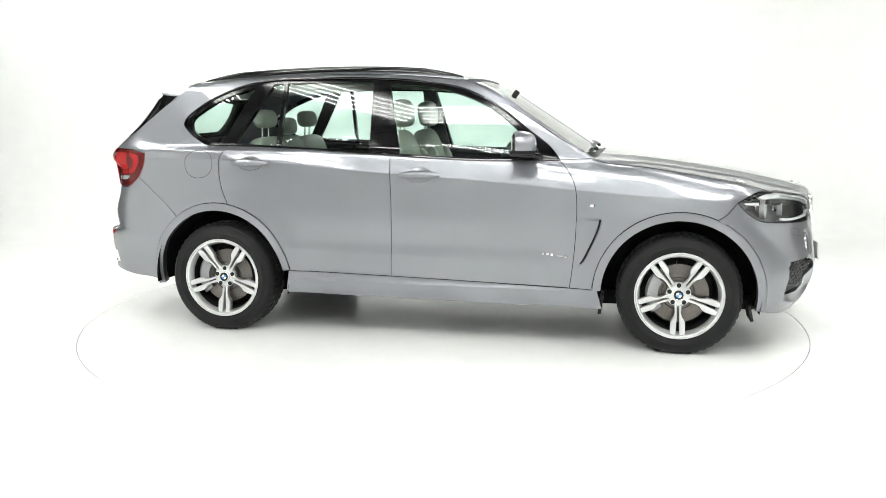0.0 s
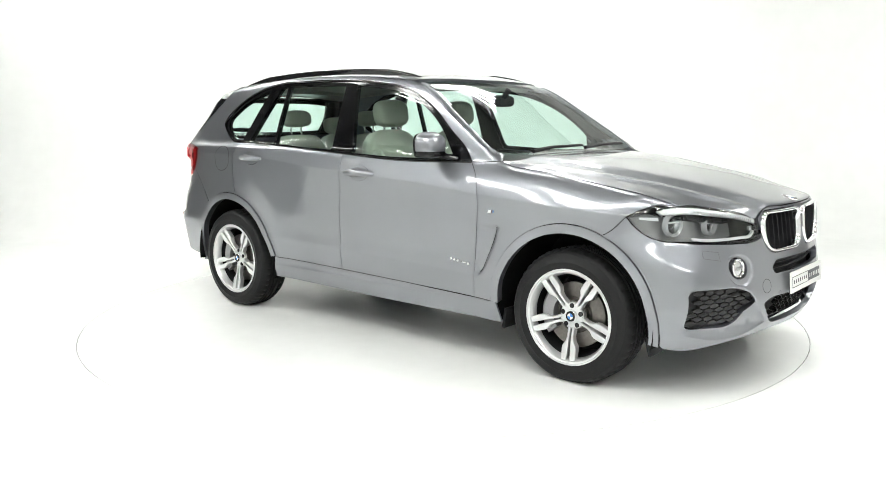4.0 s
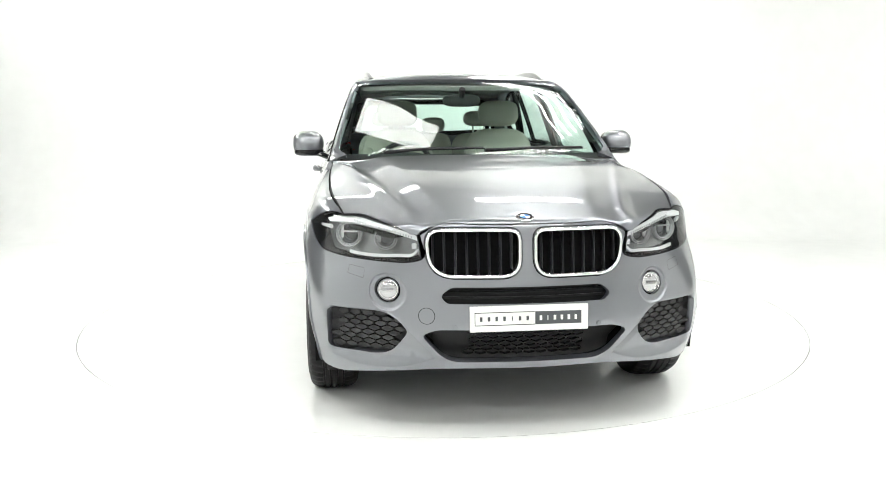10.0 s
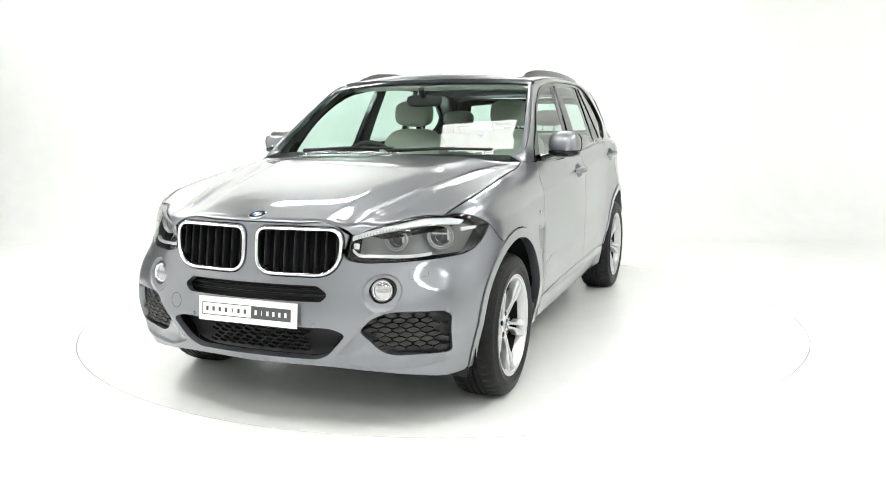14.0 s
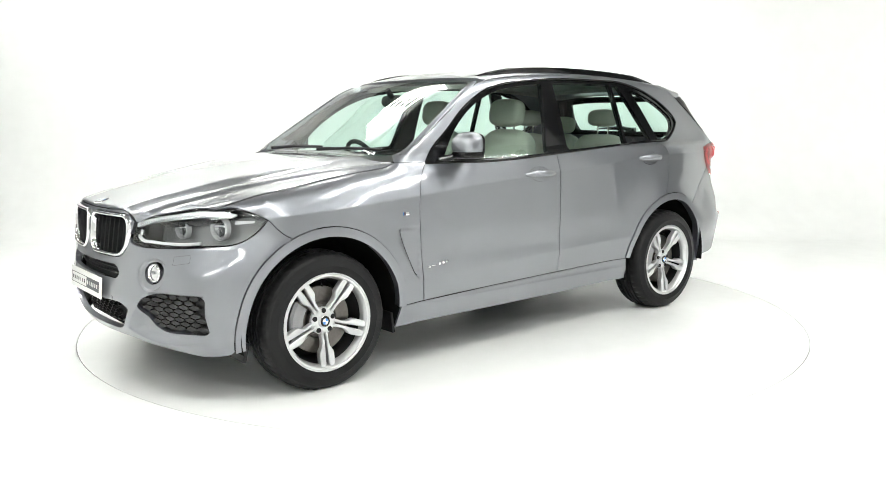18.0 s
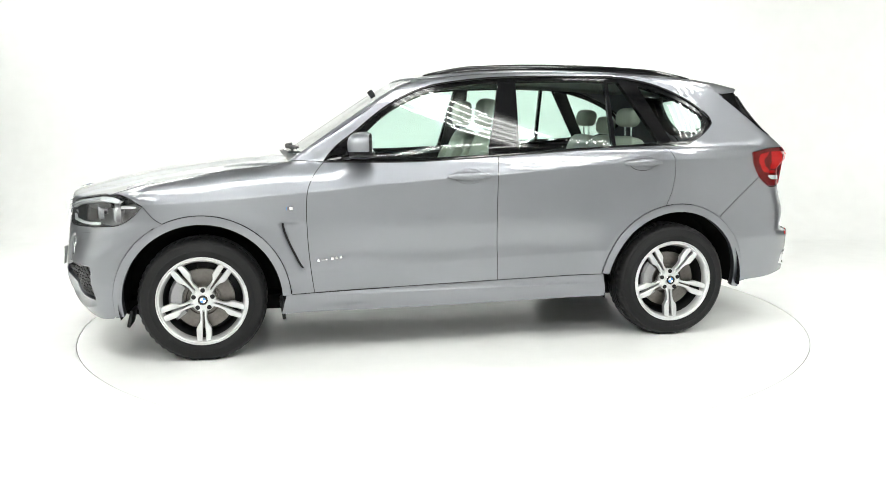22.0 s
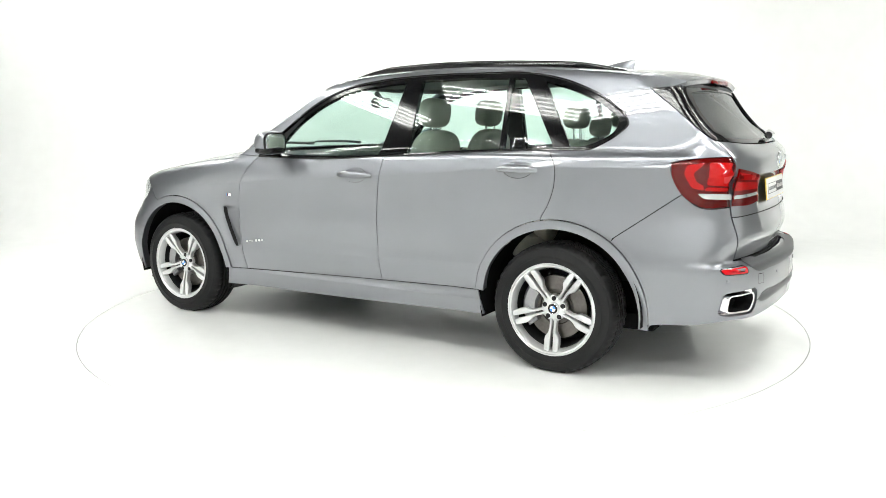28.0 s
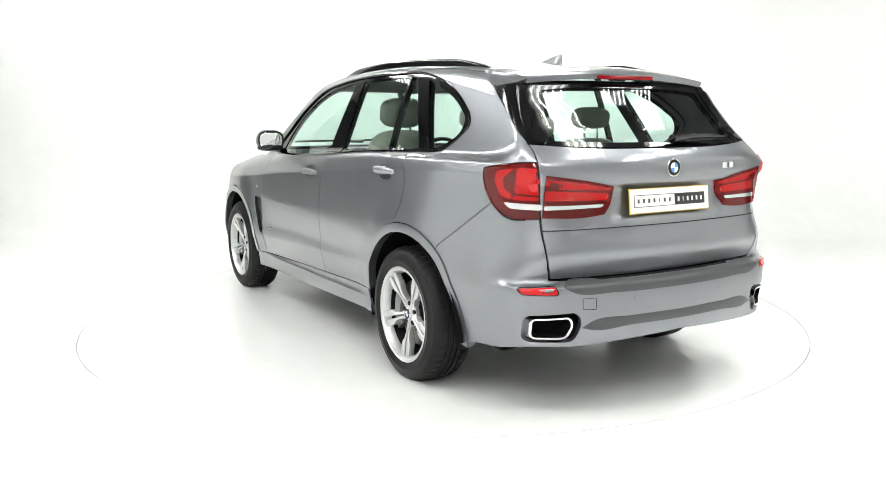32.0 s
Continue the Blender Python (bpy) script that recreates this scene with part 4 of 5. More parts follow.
def wheel_mesh():
    root = new("wheel")
    root.parent = car
    R, w = 0.368, 0.1275
    tread = [(0.3665, -0.068)]
    for g in (-0.048, -0.016, 0.016, 0.048):
        tread += [(R, g - 0.006), (R - 0.008, g - 0.004), (R - 0.008, g + 0.004), (R, g + 0.006)]
    tread += [(0.3665, 0.068)]
    prof = [(0.248, -0.105), (0.262, -0.122), (0.290, -w), (0.325, -0.122), (0.350, -0.108), (0.363, -0.085), *tread, (0.363, 0.085), (0.350, 0.108), (0.340, 0.1155), (0.337, 0.1180), (0.333, 0.1185), (0.325, 0.122), (0.300, 0.1265), (0.297, 0.1285), (0.293, 0.1285), (0.290, w), (0.262, 0.122), (0.248, 0.105)]
    bm = turned(prof, 144, "y", closed=False)
    for v in bm.verts:
        r = math.hypot(v.co.x, v.co.z)
        if r > 0.358 and abs(v.co.y) > 0.05 and int(math.atan2(v.co.z, v.co.x) / (2 * math.pi) * 144 + 144.5) % 3 == 0:
            v.co.x *= 1 - 0.006 / r
            v.co.z *= 1 - 0.006 / r
        v.co.z = max(v.co.z, 0.0004 - HUB)
    part("tyre", bm, RUBBER, root)
    prof = [(0.225, -0.10), (0.255, -0.10), (0.255, 0.108), (0.263, 0.113), (0.261, 0.120), (0.254, 0.1215), (0.250, 0.1165), (0.241, 0.1155), (0.237, 0.108), (0.230, 0.098), (0.226, 0.06)]
    part("rim", turned(prof, 72, "y", closed=False), ALLOY, root)
    # inside of the rim, coloured dark for the shade behind the spokes
    part("rim_barrel", turned([(0.225, 0.07), (0.215, -0.09), (0.06, -0.06)], 48, "y", closed=False), BARREL_SHADE, root)
    part("brake_disc", turned([(0.178, 0.0), (0.178, 0.03), (0.10, 0.03), (0.095, 0.024), (0.08, 0.024), (0.08, 0.05)], 48, "y"), STEEL, root)
    bm = bmesh.new()
    arc = [radians(-38 + 76 * i / 10) for i in range(11)]
    secs = [[bm.verts.new((r * math.cos(a), y, r * math.sin(a))) for r, y in ((0.115, 0.03), (0.19, 0.03), (0.195, 0.055), (0.18, 0.068), (0.12, 0.066))] for a in arc]
    for p, q in zip(secs, secs[1:]):
        for k in range(5):
            bm.faces.new((p[k], p[(k + 1) % 5], q[(k + 1) % 5], q[k]))
    bm.faces.new(secs[0]), bm.faces.new(secs[-1])
    part("brake_caliper", bm, ALLOY_DARK, root)
    part("valve", tube_along([(0.02, 0.085, 0.205), (0.02, 0.10, 0.19)], 0.004, 8), BLACK, root)
    for i in range(5):
        for sgn in (-1, 1):
            a = radians(72 * i - 90)
            bm = bmesh.new()
            def pt(r, t, y):
                return bm.verts.new((r * math.cos(a) - t * math.sin(a), y, r * math.sin(a) + t * math.cos(a)))
            sec = []
            for r, t0, t1, y in ((0.045, 0.004, 0.026, 0.070), (0.075, 0.0045, 0.020, 0.080), (0.110, 0.0055, 0.0185, 0.089), (0.135, 0.0065, 0.024, 0.094), (0.158, 0.0075, 0.040, 0.098), (0.172, 0.008, 0.0435, 0.100), (0.21, 0.0095, 0.043, 0.106), (0.250, 0.011, 0.041, 0.110)):
                sec.append([pt(r, sgn * t0, y - 0.035), pt(r, sgn * t0, y - 0.004), pt(r, sgn * (t0 + 0.004), y), pt(r, sgn * (t1 - 0.004), y), pt(r, sgn * t1, y - 0.004), pt(r, sgn * t1, y - 0.035)])
            for p, q in zip(sec, sec[1:]):
                for k in range(6):
                    bm.faces.new((p[k], p[(k + 1) % 6], q[(k + 1) % 6], q[k]))
            bm.faces.new(sec[0]), bm.faces.new(sec[-1])
            part("spoke", bm, ALLOY, root)
    part("hub", turned([(0.075, 0.03), (0.072, 0.068), (0.06, 0.074), (0.036, 0.074), (0.034, 0.082), (0.030, 0.084)], 40, "y"), ALLOY, root)
    roundel("hub_badge", Matrix.Translation((0, 0.084, 0)) @ pose(0, 0, 0, -90), 0.030, root)
    for i in range(5):
        a = radians(72 * i + 90)
        part("wheel_bolt", turned([(0.0135, 0.05), (0.0135, 0.0755), (0.011, 0.0775), (0.006, 0.078)], 14, "y", at=Matrix.Translation((0.056 * math.cos(a), 0, 0.056 * math.sin(a)))), PLASTIC, root)
    return root


doors_front, doors_rear = build_doors()
build_sides()
build_glass()
build_belt()
build_top()
build_front()
tail_lamps, gate_lamps = build_rear()
build_arches()
build_under()
wheel = wheel_mesh()
wheel.matrix_basis = pose(WF, 0.853, HUB)
copy_thing(wheel, pose(WF, -0.853, HUB, 0, 0, 180))
copy_thing(wheel, pose(WR, 0.850, HUB))
copy_thing(wheel, pose(WR, -0.850, HUB, 0, 0, 180))


# ---------------------------------------------------------------- fittings on the body
def surf(chart, u, v, off=0.0, s=1):
    """A pose on the body: x to the side, y up along the surface, z outwards. s -1: on the other side."""
    p = chart([(u, v)])
    n = body_normal(p)[0]
    q = p[0] + n * off
    z = Vector((n[0], n[1] * s, n[2]))
    x = Vector((0, 0, 1)).cross(z).normalized()
    y = z.cross(x)
    m = Matrix((x, y, z)).transposed().to_4x4()
    m.translation = (q[0], q[1] * s, q[2])
    return m


def build_handles():
    for doors, cx, cz, half in ((doors_front, -0.12, 1.052, 0.132), (doors_rear, -1.243, 1.118, 0.124)):
        def push(p, cx=cx, cz=cz):
            r2 = ((p[:, 0] - cx) / 0.085) ** 2 + ((p[:, 2] - cz) / 0.044) ** 2
            q = p.copy()
            q[:, 1] -= 0.048 * np.clip(1 - r2, 0, 1) ** 0.7
            return q
        cups = skin("handle_cup", on_side, dish(cx, cz), PAINT, doors[0], mirror=False, thick=0, gap=-0.001, grid=0.012, push=push)
        other = skin("handle_cup", on_side, dish(cx, cz), PAINT, doors[0], mirror=True, thick=0, gap=-0.001, grid=0.012, push=push)
        bpy.data.objects.remove(cups)
        other[1].parent = doors[1]
        for s, door in zip((1, -1), doors):
            p = on_side([(cx + half, cz), (cx + half * 0.5, cz + 0.004), (cx, cz + 0.005), (cx - half * 0.5, cz + 0.004), (cx - half, cz)])
            o = [0.004, 0.028, 0.035, 0.028, 0.004]
            pts = [Vector((q[0], (q[1] + d) * s, q[2])) for q, d in zip(p, o)]
            xs = [q.x for q in pts]
            dense = [Vector((x, float(curve(x, xs, [q.y for q in pts])), float(curve(x, xs, [q.z for q in pts])))) for x in np.linspace(xs[0], xs[-1], 17)]
            rad = [0.007 + 0.0125 * math.sin(math.pi * i / 16) ** 0.6 for i in range(17)]
            part("door_handle", tube_along(dense, rad, 12, flat=1.15), PAINT, door)


def build_mirrors():
    for s, door in zip((1, -1), doors_front):
        m = pose(0.530, 0.996 * s, 1.250, 0, 0, -8 * s)
        bm = ellipsoid(0.084, 0.094, 0.074, 0.72, 36, 22, m)
        inv = m.inverted()
        for v in bm.verts:
            q = inv @ v.co
            q.y *= 1 - 1.3 * max(0, q.z) * (1.0 if q.y * s > 0 else 0.35)
            q.z -= 0.10 * max(0, q.x) * (q.z > 0)
            q.x = max(q.x, -0.050)
            q.z = max(q.z, -0.040)
            v.co = m @ q
        body = part("door_mirror", bm, PAINT, door, "grey and black folding door mirror", 60)
        part("mirror_base", ellipsoid(0.079, 0.091, 0.026, 0.62, 28, 12, m @ pose(0.000, -0.002 * s, -0.054)), BLACK, body)
        part("mirror_shell", ellipsoid(0.012, 0.092, 0.069, 0.6, 28, 14, m @ pose(-0.052, -0.002 * s, -0.004)), BLACK, body)
        part("mirror_arm", tube_along([(0.62, 0.86 * s, 1.166), (0.585, 0.90 * s, 1.176), (0.548, 0.96 * s, 1.196)], [0.036, 0.030, 0.030], 12, flat=0.6), BLACK, body)
        part("mirror_glass", ellipsoid(0.004, 0.080, 0.056, 0.6, 24, 12, m @ pose(-0.0615, 0, -0.003)), MIRROR, body)
        part("indicator", ellipsoid(0.012, 0.07, 0.005, 0.8, 16, 8, m @ pose(0.072, 0.02 * s, -0.030)), LENS, body)


def build_rails():
    for s in (1, -1):
        bm = bmesh.new()
        rings = []
        n = 40
        for i in range(n + 1):
            x = 0.10 - 1.82 * i / n
            y = 0.612 - 0.03 * (2 * i / n - 1) ** 2 - 0.012 * i / n
            z = float(on_top([(x, y)])[0][2])
            h = 0.004 + 0.029 * min(1.0, math.sin(math.pi * i / n) * 2.2) ** 0.8
            w = 0.0135
            sec = [(-w, -0.012), (-w, h * 0.7), (-w * 0.6, h), (w * 0.6, h), (w, h * 0.7), (w, -0.012)]
            rings.append([bm.verts.new((x, (y + a) * s, z + b)) for a, b in sec])
        for a, b in zip(rings, rings[1:]):
            for k in range(6):
                bm.faces.new((a[k], a[(k + 1) % 6], b[(k + 1) % 6], b[k]))
        bm.faces.new(rings[0]), bm.faces.new(rings[-1])
        part("roof_rail", bm, BLACK, car, "gloss black roof rail", 50)


def build_spoiler():
    """The roof's rear lip over the tailgate glass, with its two side cheeks."""
    bm = bmesh.new()
    rings = []
    n = 36
    for i in range(n + 1):
        y = -0.59 + 1.18 * i / n
        k = abs(y) / 0.59
        x0 = -1.80 + 0.06 * k ** 3
        z0 = float(on_top([(x0, y)])[0][2]) + 0.001
        xt = -2.10 + 0.04 * k ** 2
        zt = 1.625 - 0.032 * k ** 2
        xm, zm = (x0 + xt) / 2, (z0 + zt) / 2 + 0.010 * (1 - 0.5 * k ** 2)
        rings.append([bm.verts.new(q) for q in ((x0, y, z0), (xm, y, zm), (xt + 0.01, y, zt + 0.001), (xt, y, zt - 0.006), (xt + 0.012, y, zt - 0.03), (-1.95, y, 1.590 - 0.02 * k ** 2), (x0, y, z0 - 0.03))])
    for a, b in zip(rings, rings[1:]):
        for k in range(7):
            bm.faces.new((a[k], a[(k + 1) % 7], b[(k + 1) % 7], b[k]))
    bm.faces.new(rings[0]), bm.faces.new(rings[-1])
    ends = [[v.co.copy() for v in rings[e][:4]] for e in (0, -1)]
    sp = part("roof_spoiler", bm, PAINT, car, "", 50)
    low = on_side([(-1.76, 1.640), (-1.80, 1.612), (-1.86, 1.570), (-1.915, 1.532)])
    low = low + body_normal(low) * 0.003
    for e, s in ((0, -1), (1, 1)):
        bm = bmesh.new()
        top = [ends[e][0], ends[e][1], ends[e][2], ends[e][3]]
        bot = [Vector((q[0], q[1] * s, q[2])) for q in low]
        rows = []
        for a, b in zip(top, bot):
            rows.append([bm.verts.new(a.lerp(b, t / 4) + Vector((0, 0.006 * s * math.sin(math.pi * t / 4), 0))) for t in range(5)])
        back = bm.verts.new((-1.93, 0.54 * s, 1.56))
        for a, b in zip(rows, rows[1:]):
            for t in range(4):
                bm.faces.new((a[t], a[t + 1], b[t + 1], b[t]))
        for t in range(4):
            bm.faces.new((rows[-1][t], rows[-1][t + 1], back))
        part("spoiler_cheek", bm, PAINT, sp, "", 50)
    part("brake_light", box(0.014, 0.37, 0.019, 0.004, pose(-2.094, -0.0, 1.599, 0, 12)), BRAKE, sp, "red high-level brake light strip")


def build_fin():
    bm = bmesh.new()
    z0 = float(on_top([(-1.5, 0)])[0][2])
    rings = []
    for i in range(9):
        t = i / 8
        x = -1.37 - 0.20 * t
        h = 0.044 * t ** 0.7 * (1 if t < 0.95 else 0.9)
        w = 0.022 * math.sin(math.pi * min(0.95, 0.15 + 0.8 * t)) ** 0.5
        rings.append([bm.verts.new(v) for v in ((x, -w, z0 - 0.03 * (t - 0.5) - 0.004), (x - 0.01, -w * 0.35, z0 + h * 0.7), (x - 0.012, 0, z0 + h + 0.003), (x - 0.01, w * 0.35, z0 + h * 0.7), (x, w, z0 - 0.03 * (t - 0.5) - 0.004))])
    for a, b in zip(rings, rings[1:]):
        for k in range(4):
            bm.faces.new((a[k], a[k + 1], b[k + 1], b[k]))
    bm.faces.new(rings[0]), bm.faces.new(rings[-1])
    part("roof_aerial", bm, PAINT, car, "grey shark-fin aerial", 40)


def bars(at, spec, parent, material, name="lettering"):
    """Plain bars in place of lettering: (x, y, width, height) in the plate's plane."""
    for x, y, w, h in spec:
        part(name, box(w, h, 0.0015, 0, at @ pose(x, y, 0.0012)), material, parent)


def build_plate(at, edge, parent, panel_mat):
    ob = part("number_plate", box(0.522, 0.112, 0.008, 0.003, at), PLATE, parent, "white dealer plate with a dark block of plain bars")
    if edge:
        part("plate_edge", box(0.530, 0.120, 0.006, 0.002, at @ pose(0, 0, -0.003)), edge, ob)
    f = at @ pose(0, 0, 0.0042)
    part("plate_panel", box(0.205, 0.056, 0.002, 0, f @ pose(0.128, 0, 0)), panel_mat, ob)
    for q in ((-0.108, 0.0275, 0.262, 0.0025), (-0.108, -0.0275, 0.262, 0.0025), (-0.2385, 0, 0.0025, 0.056)):
        part("plate_line", box(q[2], q[3], 0.0016, 0, f @ pose(q[0], q[1], 0.0005)), INK, ob)
    bars(f, [(-0.212 + 0.034 * i, 0, 0.004 if i == 4 else 0.011, 0.019) for i in range(7)], ob, INK_GREY)
    bars(f @ pose(0, 0, 0.001), [(0.050 + 0.031 * i, 0, 0.004 if i == 1 else 0.011, 0.021) for i in range(6)], ob, PLATE)
    return ob


def hexes(name, chart, outline, pitch, parent, material, off, wide=1.7, s_sides=(1,), wall=0.13, plates=False):
    """A honeycomb of bars over an opening in the body."""
    p = np.asarray(outline)
    lo, hi = p.min(0), p.max(0)
    h = pitch
    w = pitch * wide
    cells = []
    r = 0
    z = lo[1]
    while z < hi[1] + h:
        u = lo[0] + (w * 0.5 if r % 2 else 0)
        while u < hi[0] + w:
            cells.append((u, z))
            u += w
        z += h * 0.78
        r += 1
    cells = np.array(cells)
    cells = cells[inside(cells, p)]
    shape = np.array([(-0.5, 0.18), (-0.5, -0.18), (0, -0.56), (0.5, -0.18), (0.5, 0.18), (0, 0.56)]) * np.array([w, h])
    uv = np.concatenate([c + shape * k for c in cells for k in (1.0, 1 - wall)])
    q = chart(uv)
    n = body_normal(q)
    front = q + n * off
    back = q + n * (off - 0.015)
    for s in s_sides:
        verts, faces = [], []
        for i in range(len(cells)):
            o, b = 12 * i, len(verts)
            verts += list(front[o:o + 12]) + list(back[o + 6:o + 12])
            if plates:
                verts[b:b + 6] = list(back[o:o + 6])
                faces.append(tuple(b + 6 + k for k in range(6)))
            for k in range(6):
                j = (k + 1) % 6
                faces.append((b + k, b + j, b + 6 + j, b + 6 + k))
                if not plates:
                    faces.append((b + 6 + k, b + 6 + j, b + 12 + j, b + 12 + k))
        me = bpy.data.meshes.new(name)
        me.from_pydata([(v[0], v[1] * s, v[2]) for v in verts], [], faces)
        mesh_ob(name, me, material, parent)


def build_front_details():
    front = bpy.data.objects["front_bumper"]
    for s in (1, -1):
        # fog lamp
        fog = bpy.data.objects["fog_lamp" if s > 0 else "fog_lamp.001"]
        u, v = yz([(0.604, 0.656)])[0]
        m = surf(on_front, u, v, -0.010, s)
        m = pose(m.translation.x + 0.006, m.translation.y, m.translation.z + 0.002, 0, 82, 12 * s) @ pose(0, 0, 0, 0, 0, 90)
        part("fog_ring", turned([(0.047, -0.03), (0.049, 0.0), (0.046, 0.005), (0.042, -0.002)], 32, "z", at=m), CHROME, fog)
        part("fog_lens", ellipsoid(0.042, 0.042, 0.014, 1, 24, 10, m @ pose(0, 0, -0.006)), FOGLENS, fog)
        part("fog_cover", box(0.05, 0.012, 0.008, 0.002, m @ pose(0, 0.004, 0.006)), ALLOY_DARK, fog)
        # kidney blades
        kid = bpy.data.objects["kidney_grille" if s > 0 else "kidney_grille.001"]
        for i in range(8):
            y = 0.066 + 0.0485 * i
            zt = 0.925 - (0.012 if i in (0, 7) else 0)
            zb = 0.722 + (0.03 if i == 0 else 0) + 0.020 * max(0, i - 5) ** 1.3
            pts = on_front(yz([(y, zb + (zt - zb) * k / 8) for k in range(9)]))
            bm = bmesh.new()
            rings = []
            for q in pts:
                rings.append([bm.verts.new((q[0] + dx, (q[1] + dy) * s, q[2])) for dx, dy in ((-0.045, -0.004), (-0.045, 0.004), (-0.014, 0.004), (-0.010, 0.0), (-0.014, -0.004))])
            for a, b in zip(rings, rings[1:]):
                for k in range(5):
                    bm.faces.new((a[k], a[(k + 1) % 5], b[(k + 1) % 5], b[k]))
            bm.faces.new(rings[0]), bm.faces.new(rings[-1])
            part("grille_blade", bm, PLASTIC, kid, "", 25)
        # small things
        u, v = yz([(0.320, 0.504)])[0]
        part("parking_sensor", turned([(0.011, -0.004), (0.011, 0.002), (0.009, 0.003)], 16, "z", at=surf(on_front, u, v, 0, s)), PAINT, front)
        # washer cover seam
        q = yz([(0.705, 0.700), (0.775, 0.715), (0.765, 0.752), (0.70, 0.742)])
        loop_q = loop(*[[a, b] for a, b in zip(q, q[1:] + q[:1])], gap=0.01)
        skin("washer_cover", on_front, loop_q, SEAM, front, holes=[[tuple(t) for t in shrink(loop_q, 0.0008)]], off=0.0006, thick=0, gap=0, mirror=False) if s > 0 else skin("washer_cover", on_front, mirror_uv(loop_q)[::-1], SEAM, front, holes=[[tuple(t) for t in shrink(mirror_uv(loop_q)[::-1], 0.0008)]], off=0.0006, thick=0, gap=0)
    q = yz(ring(-0.44, 0.552, 0.036, 0, 360, 32))
    skin("tow_cover", on_front, q, SEAM, front, holes=[[tuple(t) for t in shrink(q, 0.0022)]], off=0.0006, thick=0, gap=0)
    hexes("mesh_insert", on_front, yz(SIDE_MESH), 0.0285, bpy.data.objects["side_intake"], MESHGREY, -0.012, 1.75, (1,), 0.16, True)
    hexes("mesh_insert", on_front, yz(SIDE_MESH), 0.0285, bpy.data.objects["side_intake.001"], MESHGREY, -0.012, 1.75, (-1,), 0.16, True)
    lo = [(-0.26, 0.355), (0.26, 0.355), (0.26, 0.495), (-0.26, 0.495)]
    hexes("mesh_insert", on_front, yz(lo), 0.028, bpy.data.objects["intake_grille.001"], PLASTIC, -0.050, 1.68, (1,), 0.1)
    for z in (0.622, 0.648):
        q = on_front(yz([(y, z) for y in np.linspace(-0.38, 0.38, 15)]))
        part("intake_slat", tube_along([(a[0] - 0.045, a[1], a[2]) for a in q], 0.006, 6), PLASTIC, bpy.data.objects["intake_grille"])
    build_plate(pose(2.373, 0, 0.545, 0, 85, 0) @ pose(0, 0, 0, 0, 0, 90), None, front, INK_GREY)
    p = on_top([(2.262, 0.0)])[0]
    n = body_normal(np.array([p]))[0]
    roundel("bonnet_badge", surf(on_top, 2.262, 0.0, 0.002), 0.041, bpy.data.objects["bonnet"])


